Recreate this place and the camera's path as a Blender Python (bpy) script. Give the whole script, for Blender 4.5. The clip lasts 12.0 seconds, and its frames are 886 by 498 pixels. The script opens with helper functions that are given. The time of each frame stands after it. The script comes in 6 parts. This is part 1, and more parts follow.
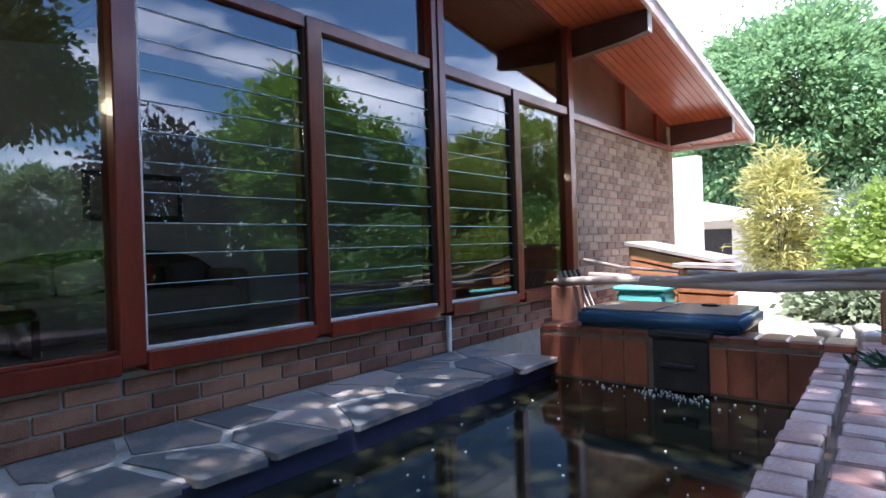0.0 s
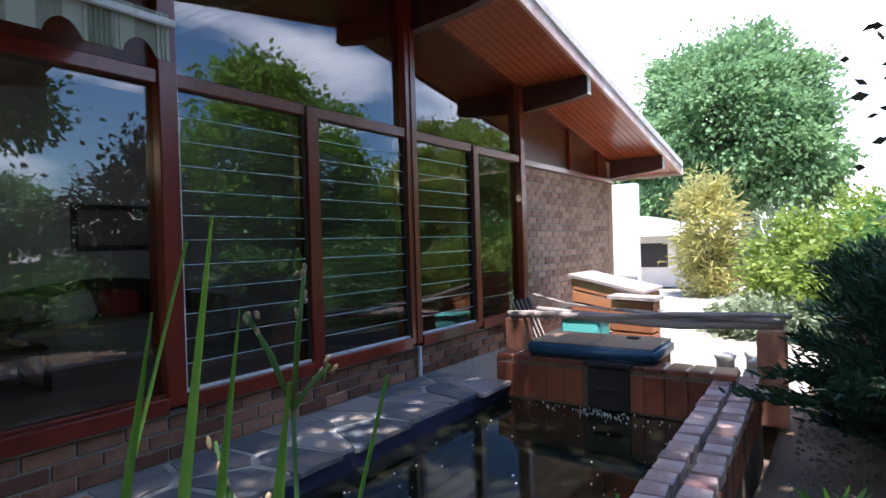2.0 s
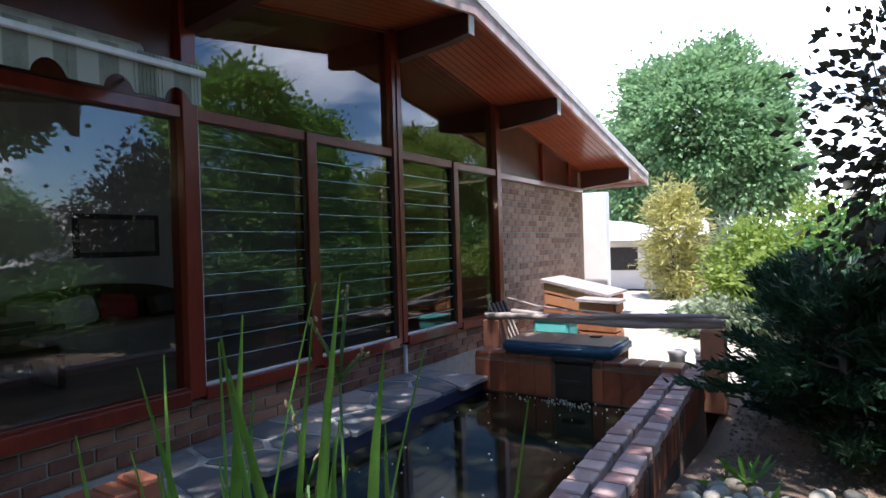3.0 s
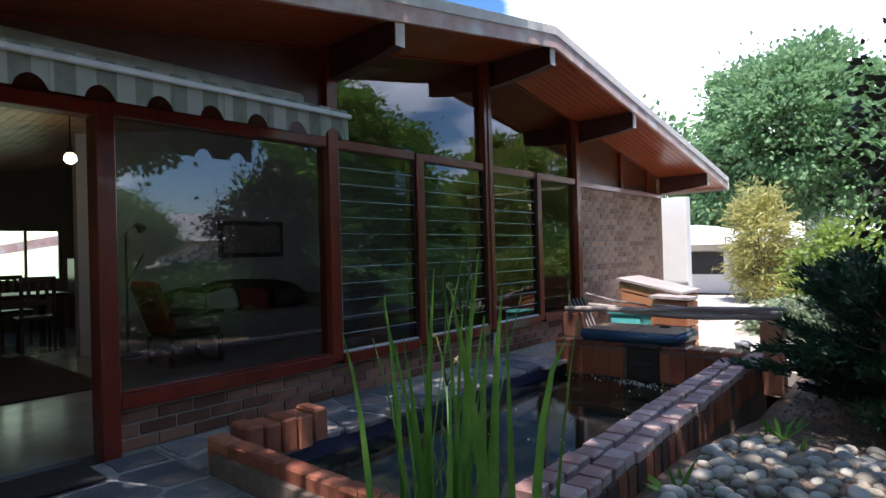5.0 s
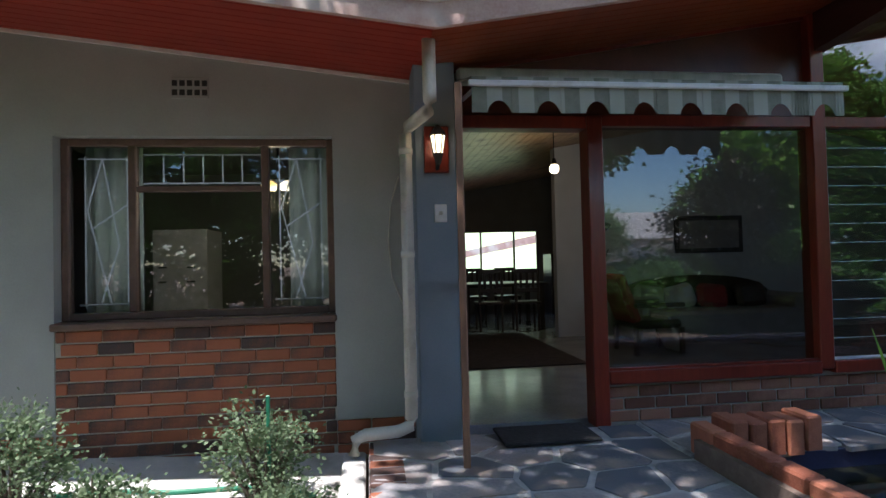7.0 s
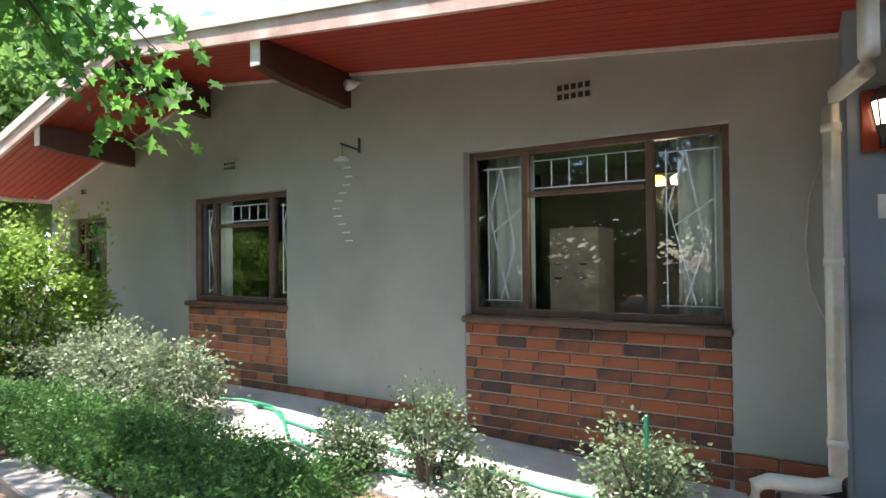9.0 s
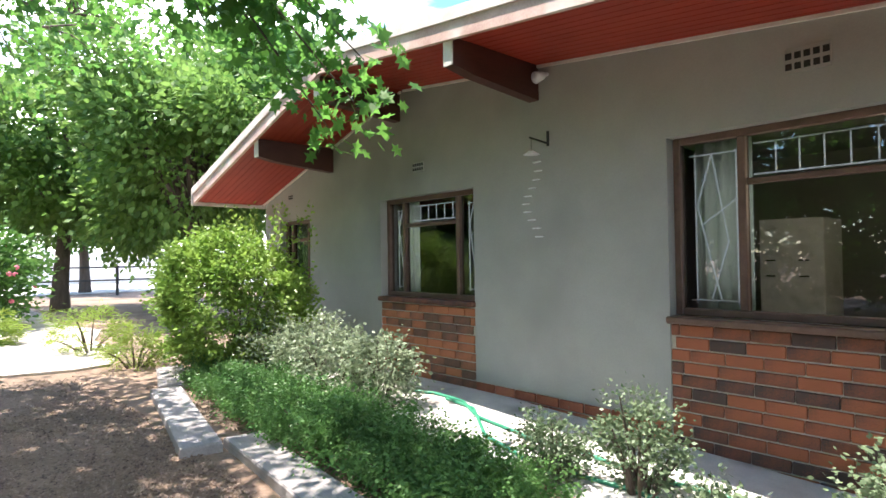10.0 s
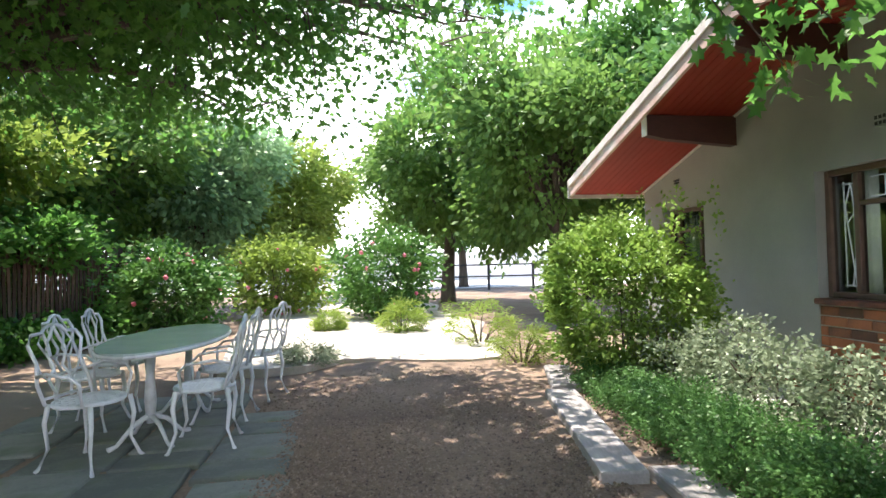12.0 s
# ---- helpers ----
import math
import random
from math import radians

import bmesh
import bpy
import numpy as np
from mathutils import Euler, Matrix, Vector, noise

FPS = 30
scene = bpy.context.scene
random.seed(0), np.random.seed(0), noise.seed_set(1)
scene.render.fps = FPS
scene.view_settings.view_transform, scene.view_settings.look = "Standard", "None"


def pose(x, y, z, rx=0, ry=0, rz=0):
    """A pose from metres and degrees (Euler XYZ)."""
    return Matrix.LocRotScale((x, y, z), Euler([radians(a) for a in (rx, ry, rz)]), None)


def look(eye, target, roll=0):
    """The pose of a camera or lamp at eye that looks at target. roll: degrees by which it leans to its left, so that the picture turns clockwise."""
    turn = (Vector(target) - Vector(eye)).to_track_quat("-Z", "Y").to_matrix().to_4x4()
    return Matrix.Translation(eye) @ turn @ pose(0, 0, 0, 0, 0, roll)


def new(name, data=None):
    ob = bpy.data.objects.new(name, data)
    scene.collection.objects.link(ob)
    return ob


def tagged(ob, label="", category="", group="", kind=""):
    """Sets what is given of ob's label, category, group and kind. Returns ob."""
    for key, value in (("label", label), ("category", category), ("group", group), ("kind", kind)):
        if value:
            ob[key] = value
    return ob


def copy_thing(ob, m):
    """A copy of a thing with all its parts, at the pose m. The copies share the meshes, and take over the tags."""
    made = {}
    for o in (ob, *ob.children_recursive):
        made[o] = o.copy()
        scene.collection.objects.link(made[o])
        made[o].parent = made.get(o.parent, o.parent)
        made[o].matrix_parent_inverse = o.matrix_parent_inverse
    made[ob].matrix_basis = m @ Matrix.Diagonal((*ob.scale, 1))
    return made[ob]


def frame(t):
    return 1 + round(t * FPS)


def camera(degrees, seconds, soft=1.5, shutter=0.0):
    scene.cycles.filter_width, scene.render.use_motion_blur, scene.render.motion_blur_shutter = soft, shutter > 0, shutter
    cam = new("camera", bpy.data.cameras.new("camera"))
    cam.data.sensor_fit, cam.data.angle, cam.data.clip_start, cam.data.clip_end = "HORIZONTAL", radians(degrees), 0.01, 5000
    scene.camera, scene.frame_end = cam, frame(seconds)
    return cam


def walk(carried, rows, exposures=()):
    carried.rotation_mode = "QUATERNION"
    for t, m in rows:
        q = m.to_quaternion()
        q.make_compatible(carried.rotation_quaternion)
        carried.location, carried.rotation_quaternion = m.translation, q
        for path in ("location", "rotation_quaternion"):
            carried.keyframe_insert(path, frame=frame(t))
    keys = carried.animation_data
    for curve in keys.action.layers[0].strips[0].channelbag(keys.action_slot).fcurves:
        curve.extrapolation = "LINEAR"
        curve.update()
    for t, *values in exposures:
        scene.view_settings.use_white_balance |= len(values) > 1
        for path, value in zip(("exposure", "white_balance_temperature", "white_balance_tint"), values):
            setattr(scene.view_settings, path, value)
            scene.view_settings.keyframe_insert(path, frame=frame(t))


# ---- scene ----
cam = camera(75.3, 12.0)
PATH = [
    (0, (0.641, -2.715, 0.789), (2.185, -1.444, 0.779), -1.8),
    (0.5, (0.486, -2.812, 0.911), (2.043, -1.558, 0.901), -1.8),
    (1, (0.311, -2.905, 1.034), (1.893, -1.681, 1.02), -1.6),
    (1.5, (0.136, -2.979, 1.107), (1.757, -1.808, 1.094), -1.7),
    (2, (-0.031, -3.07, 1.152), (1.612, -1.929, 1.135), -1.7),
    (2.5, (-0.21, -3.207, 1.192), (1.448, -2.087, 1.174), -1.7),
    (3, (-0.496, -3.336, 1.225), (1.189, -2.257, 1.211), -1.7),
    (3.2, (-0.635, -3.389, 1.233), (1.06, -2.328, 1.219), -1.5),
    (4.8, (-1.247, -3.817, 1.17), (0.34, -2.599, 1.179), -1.5),
    (5, (-1.294, -3.818, 1.172), (0.22, -2.511, 1.186), -1.6),
    (5.5, (-1.416, -3.812, 1.151), (-0.164, -2.253, 1.176), -1.4),
    (6, (-1.509, -3.832, 1.172), (-0.576, -2.063, 1.192), -1.2),
    (6.5, (-1.525, -3.85, 1.138), (-0.942, -1.937, 1.181), -1.3),
    (7, (-1.571, -3.854, 1.144), (-1.317, -1.871, 1.19), -1.4),
    (7.2, (-1.595, -3.854, 1.179), (-1.474, -1.858, 1.207), -1.4),
    (8.8, (-1.462, -3.605, 1.244), (-2.404, -1.841, 1.272), -0.5),
    (9, (-1.491, -3.599, 1.235), (-2.536, -1.893, 1.267), -0.6),
    (9.5, (-1.597, -3.604, 1.238), (-2.882, -2.071, 1.269), -0.9),
    (10, (-1.727, -3.644, 1.228), (-3.206, -2.299, 1.26), -0.9),
    (10.5, (-1.936, -3.708, 1.215), (-3.59, -2.584, 1.254), -0.9),
    (11, (-2.118, -3.717, 1.221), (-3.911, -2.833, 1.259), -0.9),
    (11.5, (-2.372, -3.714, 1.197), (-4.283, -3.127, 1.244), -1.1),
    (11.6, (-2.408, -3.731, 1.195), (-4.338, -3.211, 1.249), -1.3),
    (12, (-2.618, -3.72, 1.187), (-4.594, -3.413, 1.237), -1.4),
]
EXPOSURE = [(0, 1.6, 6050, 18), (3, 0.95, 6150, 17), (5, 0.75, 6150, 17), (6, 0.75, 6000, 17), (7, 1.0, 6050, 16), (9, 1.8, 6550, 16), (10.5, 1.8, 6600, 14), (12, 1.55, 6700, 13)]
walk(cam, [(t, look(eye, target, roll)) for t, eye, target, roll in PATH], EXPOSURE)

# ---- light ----
SUN_DIR = Vector((-0.31, -0.20, 0.93)).normalized()
world = bpy.data.worlds.new("world")
scene.world = world
world.use_nodes = True
wn, wl = world.node_tree.nodes, world.node_tree.links
bg = wn["Background"]
sky = wn.new("ShaderNodeTexSky")
sky.sky_type = 'NISHITA'
sky.sun_disc = False
sky.dust_density = 0.3
sky.ozone_density = 3.0
sky.sun_elevation = math.asin(SUN_DIR.z)
sky.sun_rotation = math.atan2(SUN_DIR.x, SUN_DIR.y)
wtc = wn.new("ShaderNodeTexCoord")
cn = wn.new("ShaderNodeTexNoise")
cn.inputs["Scale"].default_value = 2.6
cn.inputs["Detail"].default_value = 7
cmap = wn.new("ShaderNodeMapping")
cmap.inputs["Scale"].default_value = (1, 1, 2.6)
cr = wn.new("ShaderNodeValToRGB")
cr.color_ramp.elements[0].position, cr.color_ramp.elements[1].position = 0.58, 0.75
cmix = wn.new("ShaderNodeMix")
cmix.data_type = 'RGBA'
cmix.inputs["B"].default_value = (15, 15.5, 16.5, 1)
wl.new(wtc.outputs["Generated"], cmap.inputs["Vector"])
wl.new(cmap.outputs["Vector"], cn.inputs["Vector"])
wsep = wn.new("ShaderNodeSeparateXYZ")
wl.new(wtc.outputs["Generated"], wsep.inputs[0])
haze = wn.new("ShaderNodeMapRange")
haze.inputs["From Min"].default_value, haze.inputs["From Max"].default_value = 0.74, 0.90
haze.inputs["To Min"].default_value, haze.inputs["To Max"].default_value = 0.0, 0.3
wabs = wn.new("ShaderNodeMath")
wabs.operation = 'ABSOLUTE'
wl.new(wsep.outputs["X"], wabs.inputs[0])
wl.new(wabs.outputs[0], haze.inputs["Value"])
wadd = wn.new("ShaderNodeMath")
wl.new(cn.outputs["Fac"], wadd.inputs[0])
wl.new(haze.outputs[0], wadd.inputs[1])
wl.new(wadd.outputs[0], cr.inputs["Fac"])
wl.new(cr.outputs["Color"], cmix.inputs["Factor"])
deep = wn.new("ShaderNodeHueSaturation")
deep.inputs["Saturation"].default_value = 1.2
wl.new(sky.outputs["Color"], deep.inputs["Color"])
wl.new(deep.outputs["Color"], cmix.inputs["A"])
wl.new(cmix.outputs["Result"], bg.inputs["Color"])
bg.inputs["Strength"].default_value = 0.15
sun = new("sun", bpy.data.lights.new("sun", 'SUN'))
sun.data.energy = 5.0
sun.data.angle = radians(0.6)
sun.data.color = (1.0, 0.95, 0.86)
sun.matrix_world = look(SUN_DIR * 60, (0, 0, 0))


# ---- materials ----
def material(name, c1, c2, scale=8, rough=0.7, metal=0.0, bump=0.2, fine=60, spec=0.5, per_object=0.0, stretch=(1, 1, 1), stain=None, coat=0.0):
    m = bpy.data.materials.new(name)
    m.use_nodes = True
    n, l = m.node_tree.nodes, m.node_tree.links
    b = n["Principled BSDF"]
    tc = n.new("ShaderNodeTexCoord")
    mp = n.new("ShaderNodeMapping")
    mp.inputs["Scale"].default_value = stretch
    l.new(tc.outputs["Object"], mp.inputs["Vector"])
    a = n.new("ShaderNodeTexNoise")
    a.inputs["Scale"].default_value, a.inputs["Detail"].default_value = scale, 5
    f = n.new("ShaderNodeTexNoise")
    f.inputs["Scale"].default_value, f.inputs["Detail"].default_value = fine, 4
    l.new(mp.outputs["Vector"], a.inputs["Vector"])
    l.new(mp.outputs["Vector"], f.inputs["Vector"])
    r = n.new("ShaderNodeValToRGB")
    r.color_ramp.elements[0].position, r.color_ramp.elements[1].position = 0.32, 0.68
    r.color_ramp.elements[0].color, r.color_ramp.elements[1].color = (*c1, 1), (*c2, 1)
    mixer = n.new("ShaderNodeMath")
    mixer.operation = 'MULTIPLY_ADD'
    mixer.inputs[1].default_value = 0.35
    add = n.new("ShaderNodeMath")
    add.operation = 'MULTIPLY'
    add.inputs[1].default_value = 0.65
    l.new(a.outputs["Fac"], add.inputs[0])
    l.new(f.outputs["Fac"], mixer.inputs[0])
    l.new(add.outputs[0], mixer.inputs[2])
    fac = mixer.outputs[0]
    if per_object:
        oi = n.new("ShaderNodeObjectInfo")
        sh = n.new("ShaderNodeMath")
        sh.operation = 'MULTIPLY_ADD'
        sh.inputs[1].default_value = per_object
        off = n.new("ShaderNodeMath")
        off.operation = 'SUBTRACT'
        off.inputs[1].default_value = per_object / 2
        l.new(oi.outputs["Random"], sh.inputs[0])
        l.new(fac, sh.inputs[2])
        l.new(sh.outputs[0], off.inputs[0])
        fac = off.outputs[0]
    l.new(fac, r.inputs["Fac"])
    if stain:
        s = n.new("ShaderNodeTexNoise")
        s.inputs["Scale"].default_value, s.inputs["Detail"].default_value = stain[1], 3
        l.new(tc.outputs["Object"], s.inputs["Vector"])
        sr = n.new("ShaderNodeValToRGB")
        sr.color_ramp.elements[0].position, sr.color_ramp.elements[1].position = 0.52, 0.7
        l.new(s.outputs["Fac"], sr.inputs["Fac"])
        sm = n.new("ShaderNodeMix")
        sm.data_type = 'RGBA'
        sm.inputs["B"].default_value = (*stain[0], 1)
        l.new(sr.outputs["Color"], sm.inputs["Factor"])
        l.new(r.outputs["Color"], sm.inputs["A"])
        l.new(sm.outputs["Result"], b.inputs["Base Color"])
    else:
        l.new(r.outputs["Color"], b.inputs["Base Color"])
    b.inputs["Roughness"].default_value = rough
    b.inputs["Metallic"].default_value = metal
    b.inputs["Specular IOR Level"].default_value = spec
    b.inputs["Coat Weight"].default_value = coat
    bp = n.new("ShaderNodeBump")
    bp.inputs["Strength"].default_value, bp.inputs["Distance"].default_value = bump, 0.01
    l.new(mixer.outputs[0], bp.inputs["Height"])
    l.new(bp.outputs["Normal"], b.inputs["Normal"])
    return m


def leaf_material(name, c1, c2, scale=1.2, glow=0.45, rough=0.45):
    m = bpy.data.materials.new(name)
    m.use_nodes = True
    n, l = m.node_tree.nodes, m.node_tree.links
    out = n["Material Output"]
    b = n["Principled BSDF"]
    tc = n.new("ShaderNodeTexCoord")
    a = n.new("ShaderNodeTexNoise")
    a.inputs["Scale"].default_value, a.inputs["Detail"].default_value = scale, 8
    a.inputs["Roughness"].default_value = 0.75
    r = n.new("ShaderNodeValToRGB")
    r.color_ramp.elements[0].position, r.color_ramp.elements[1].position = 0.3, 0.7
    r.color_ramp.elements[0].color, r.color_ramp.elements[1].color = (*c1, 1), (*c2, 1)
    l.new(tc.outputs["Object"], a.inputs["Vector"])
    l.new(a.outputs["Fac"], r.inputs["Fac"])
    l.new(r.outputs["Color"], b.inputs["Base Color"])
    b.inputs["Roughness"].default_value = rough
    b.inputs["Specular IOR Level"].default_value = 0.35
    t = n.new("ShaderNodeBsdfTranslucent")
    l.new(r.outputs["Color"], t.inputs["Color"])
    mx = n.new("ShaderNodeMixShader")
    mx.inputs[0].default_value = glow
    l.new(b.outputs[0], mx.inputs[1])
    l.new(t.outputs[0], mx.inputs[2])
    l.new(mx.outputs[0], out.inputs["Surface"])
    return m


def glass_material(name, tint, ior):
    m = bpy.data.materials.new(name)
    m.use_nodes = True
    n, l = m.node_tree.nodes, m.node_tree.links
    out = n["Material Output"]
    lw = n.new("ShaderNodeLayerWeight")
    lw.inputs["Blend"].default_value = 0.5
    pw = n.new("ShaderNodeMath")
    pw.operation = 'POWER'
    pw.inputs[1].default_value = 4.2
    l.new(lw.outputs["Facing"], pw.inputs[0])
    fr = n.new("ShaderNodeMath")
    fr.operation = 'MULTIPLY_ADD'
    fr.inputs[1].default_value, fr.inputs[2].default_value = 0.8, ior
    l.new(pw.outputs[0], fr.inputs[0])
    tr = n.new("ShaderNodeBsdfTransparent")
    tr.inputs["Color"].default_value = (*tint, 1)
    gl = n.new("ShaderNodeBsdfGlossy")
    gl.inputs["Roughness"].default_value = 0.0
    mx = n.new("ShaderNodeMixShader")
    l.new(fr.outputs[0], mx.inputs[0])
    l.new(tr.outputs[0], mx.inputs[1])
    l.new(gl.outputs[0], mx.inputs[2])
    l.new(mx.outputs[0], out.inputs["Surface"])
    return m


def lamp_material(name, colour, power):
    m = bpy.data.materials.new(name)
    m.use_nodes = True
    b = m.node_tree.nodes["Principled BSDF"]
    b.inputs["Emission Color"].default_value = (*colour, 1)
    b.inputs["Emission Strength"].default_value = power
    return m


RED_WOOD = material("varnished red timber", (0.15, 0.020, 0.012), (0.27, 0.040, 0.022), 5, 0.28, bump=0.1, fine=40, stretch=(1, 1, 0.15), coat=0.3)
SOFFIT = material("varnished ceiling boards", (0.27, 0.050, 0.018), (0.42, 0.095, 0.034), 4, 0.3, bump=0.1, stretch=(1, 0.1, 1), coat=0.25)
SOFFIT_RED = material("red painted ceiling boards", (0.30, 0.028, 0.016), (0.37, 0.04, 0.022), 4, 0.5, bump=0.12)
DARK_BEAM = material("dark stained beam", (0.055, 0.02, 0.016), (0.10, 0.035, 0.026), 5, 0.5, bump=0.2, stretch=(1, 0.2, 1))
INFILL = material("dark gable panelling", (0.09, 0.025, 0.015), (0.16, 0.045, 0.025), 5, 0.35, bump=0.1)
WHITE_EDGE = material("weathered white paint", (0.62, 0.55, 0.52), (0.8, 0.76, 0.72), 7, 0.6, bump=0.15)
FASCIA = material("faded pink fascia paint", (0.50, 0.30, 0.26), (0.70, 0.52, 0.47), 6, 0.6, bump=0.2, stain=((0.75, 0.70, 0.66), 2.5))
METAL_ROOF = material("galvanised roof sheet", (0.45, 0.47, 0.5), (0.6, 0.62, 0.65), 4, 0.45, 0.6, bump=0.1)
PLASTER = material("grey painted plaster", (0.34, 0.345, 0.325), (0.40, 0.405, 0.385), 3, 0.85, bump=0.35, fine=90, stain=((0.30, 0.305, 0.29), 0.8))
PLASTER_BLUE = material("blue grey painted plaster", (0.20, 0.25, 0.31), (0.25, 0.30, 0.36), 3, 0.8, bump=0.3, fine=90)
BRICK = material("brown face brick", (0.17, 0.066, 0.042), (0.40, 0.185, 0.12), 9, 0.85, bump=0.6, fine=120, per_object=0.75)
BRICK_END = material("tan face brick", (0.30, 0.165, 0.115), (0.52, 0.335, 0.24), 9, 0.85, bump=0.6, fine=120, per_object=0.6)
BRICK_RED = material("orange and dark clinker brick", (0.065, 0.04, 0.036), (0.34, 0.105, 0.05), 7, 0.8, bump=0.6, fine=100, per_object=0.55)
BRICK_PAV = material("pink paving brick", (0.30, 0.16, 0.15), (0.54, 0.38, 0.36), 10, 0.75, bump=0.6, fine=110, per_object=0.6, stain=((0.5, 0.42, 0.4), 6))
BRICK_ORANGE = material("orange red brick", (0.22, 0.065, 0.035), (0.42, 0.15, 0.085), 8, 0.8, bump=0.6, fine=100, per_object=0.4)
# Same clinker brick, brightened in colour for bounced sunlight.
BRICK_BOUNCE_LIT = material("clinker brick in lit colour", (0.13, 0.07, 0.05), (0.44, 0.16, 0.08), 7, 0.8, bump=0.6, fine=100, per_object=0.5)
TILE = material("glazed terracotta tile", (0.16, 0.05, 0.03), (0.30, 0.10, 0.055), 7, 0.35, bump=0.25, per_object=0.5)
MORTAR = material("pale mortar", (0.36, 0.33, 0.30), (0.50, 0.47, 0.43), 12, 0.95, bump=0.5)
MORTAR_DARK = material("dirty brown mortar", (0.12, 0.085, 0.07), (0.2, 0.15, 0.12), 12, 0.95, bump=0.5)
FLAG = material("slate flagstone", (0.12, 0.135, 0.16), (0.36, 0.33, 0.33), 4, 0.7, bump=0.6, fine=45, per_object=0.7, stain=((0.33, 0.26, 0.22), 3))
FLAG_JOINT = material("rough cement joint", (0.34, 0.34, 0.35), (0.5, 0.49, 0.48), 14, 0.95, bump=0.7, stain=((0.2, 0.2, 0.2), 4))
LINER = material("blue black pond liner", (0.025, 0.028, 0.065), (0.042, 0.046, 0.11), 8, 0.4, bump=0.3)
CONCRETE = material("weathered concrete", (0.46, 0.45, 0.44), (0.62, 0.60, 0.57), 5, 0.9, bump=0.5, stain=((0.3, 0.28, 0.26), 2))
SLAB_MAT = material("mossy concrete paver", (0.12, 0.13, 0.115), (0.22, 0.23, 0.205), 5, 0.9, bump=0.5, per_object=0.4, stain=((0.14, 0.16, 0.11), 3))
SLEEPER = material("grey weathered sleeper", (0.21, 0.195, 0.19), (0.38, 0.355, 0.35), 6, 0.9, bump=0.8, stretch=(0.15, 1, 1), per_object=0.3)
STONE = material("river pebble", (0.27, 0.23, 0.18), (0.52, 0.47, 0.40), 6, 0.7, bump=0.2, per_object=0.6)
DRY_HEAD = material("withered papery petals", (0.22, 0.15, 0.09), (0.48, 0.38, 0.24), 60, 0.9, bump=0.4)
CHIPS = material("brown gravel chips", (0.08, 0.05, 0.038), (0.34, 0.25, 0.19), 30, 0.9, bump=0.4)
PVC = material("cream plastic pipe", (0.55, 0.53, 0.46), (0.68, 0.66, 0.60), 4, 0.4, bump=0.05, stain=((0.45, 0.42, 0.36), 5))
WHITE = material("white enamel", (0.70, 0.71, 0.74), (0.82, 0.83, 0.85), 10, 0.4, bump=0.1, stain=((0.6, 0.6, 0.6), 9))
WINDOW_BROWN = material("brown window paint", (0.11, 0.065, 0.05), (0.18, 0.11, 0.085), 8, 0.5, bump=0.15)
BLACK = material("black iron", (0.012, 0.012, 0.013), (0.03, 0.03, 0.03), 10, 0.5, bump=0.1)
MAT_RUBBER = material("black door mat", (0.012, 0.013, 0.015), (0.035, 0.035, 0.038), 40, 0.95, bump=1.0)
TIMBER_RAW = material("unpainted gate timber", (0.16, 0.085, 0.055), (0.32, 0.18, 0.12), 5, 0.7, bump=0.4, stretch=(1, 1, 0.15))
CEDAR = material("orange cedar slats", (0.30, 0.11, 0.05), (0.46, 0.19, 0.09), 5, 0.6, bump=0.3, stretch=(0.2, 1, 1), per_object=0.3)
LOG = material("peeled grey log", (0.26, 0.21, 0.20), (0.48, 0.42, 0.40), 7, 0.8, bump=0.8, stretch=(1, 0.15, 1))
TUB_BLUE = material("blue vinyl cover", (0.02, 0.07, 0.16), (0.035, 0.11, 0.22), 4, 0.35, bump=0.15)
TUB_TOP = material("faded brown vinyl cover top", (0.22, 0.17, 0.13), (0.36, 0.25, 0.19), 3, 0.35, bump=0.15, stain=((0.2, 0.26, 0.17), 1.5))
TURQUOISE = material("turquoise plastic", (0.10, 0.52, 0.50), (0.16, 0.62, 0.60), 4, 0.35, bump=0.05)
CANVAS = material("striped awning canvas", (0.33, 0.34, 0.29), (0.56, 0.57, 0.50), 3.2, 0.9, bump=0.3, fine=150, stretch=(3.0, 0.4, 0.12))
BARK = material("grey brown bark", (0.06, 0.045, 0.035), (0.15, 0.115, 0.09), 9, 0.95, bump=1.0, stretch=(1, 1, 0.3))
HOSE = material("green garden hose", (0.015, 0.16, 0.09), (0.03, 0.24, 0.14), 5, 0.4, bump=0.05)
ROOM_WALL = material("grey white room wall", (0.50, 0.52, 0.54), (0.58, 0.6, 0.62), 3, 0.9, bump=0.1)
# Darker grey than the living room wall; the rooms' dimness is in the colour.
ROOM_DARK = material("grey room wall, painted dim", (0.25, 0.24, 0.22), (0.32, 0.31, 0.29), 3, 0.9, bump=0.1)
ROOM_FLOOR = material("polished cement floor", (0.20, 0.20, 0.21), (0.33, 0.33, 0.34), 2.5, 0.18, bump=0.03)
RUG = material("dark woven rug", (0.025, 0.02, 0.02), (0.07, 0.05, 0.05), 12, 0.95, bump=0.6)
DARK_WOOD = material("dark dining wood", (0.025, 0.014, 0.010), (0.06, 0.035, 0.025), 5, 0.35, bump=0.1)
PINE = material("knotty pine ceiling board", (0.40, 0.24, 0.12), (0.62, 0.44, 0.27), 4, 0.35, bump=0.1, stretch=(1, 0.15, 1), stain=((0.25, 0.12, 0.06), 5))
SOFA = material("grey sofa fabric", (0.22, 0.21, 0.21), (0.34, 0.33, 0.33), 5, 0.95, bump=0.4)
RED_CLOTH = material("red upholstery", (0.25, 0.015, 0.02), (0.36, 0.03, 0.03), 6, 0.9, bump=0.3)
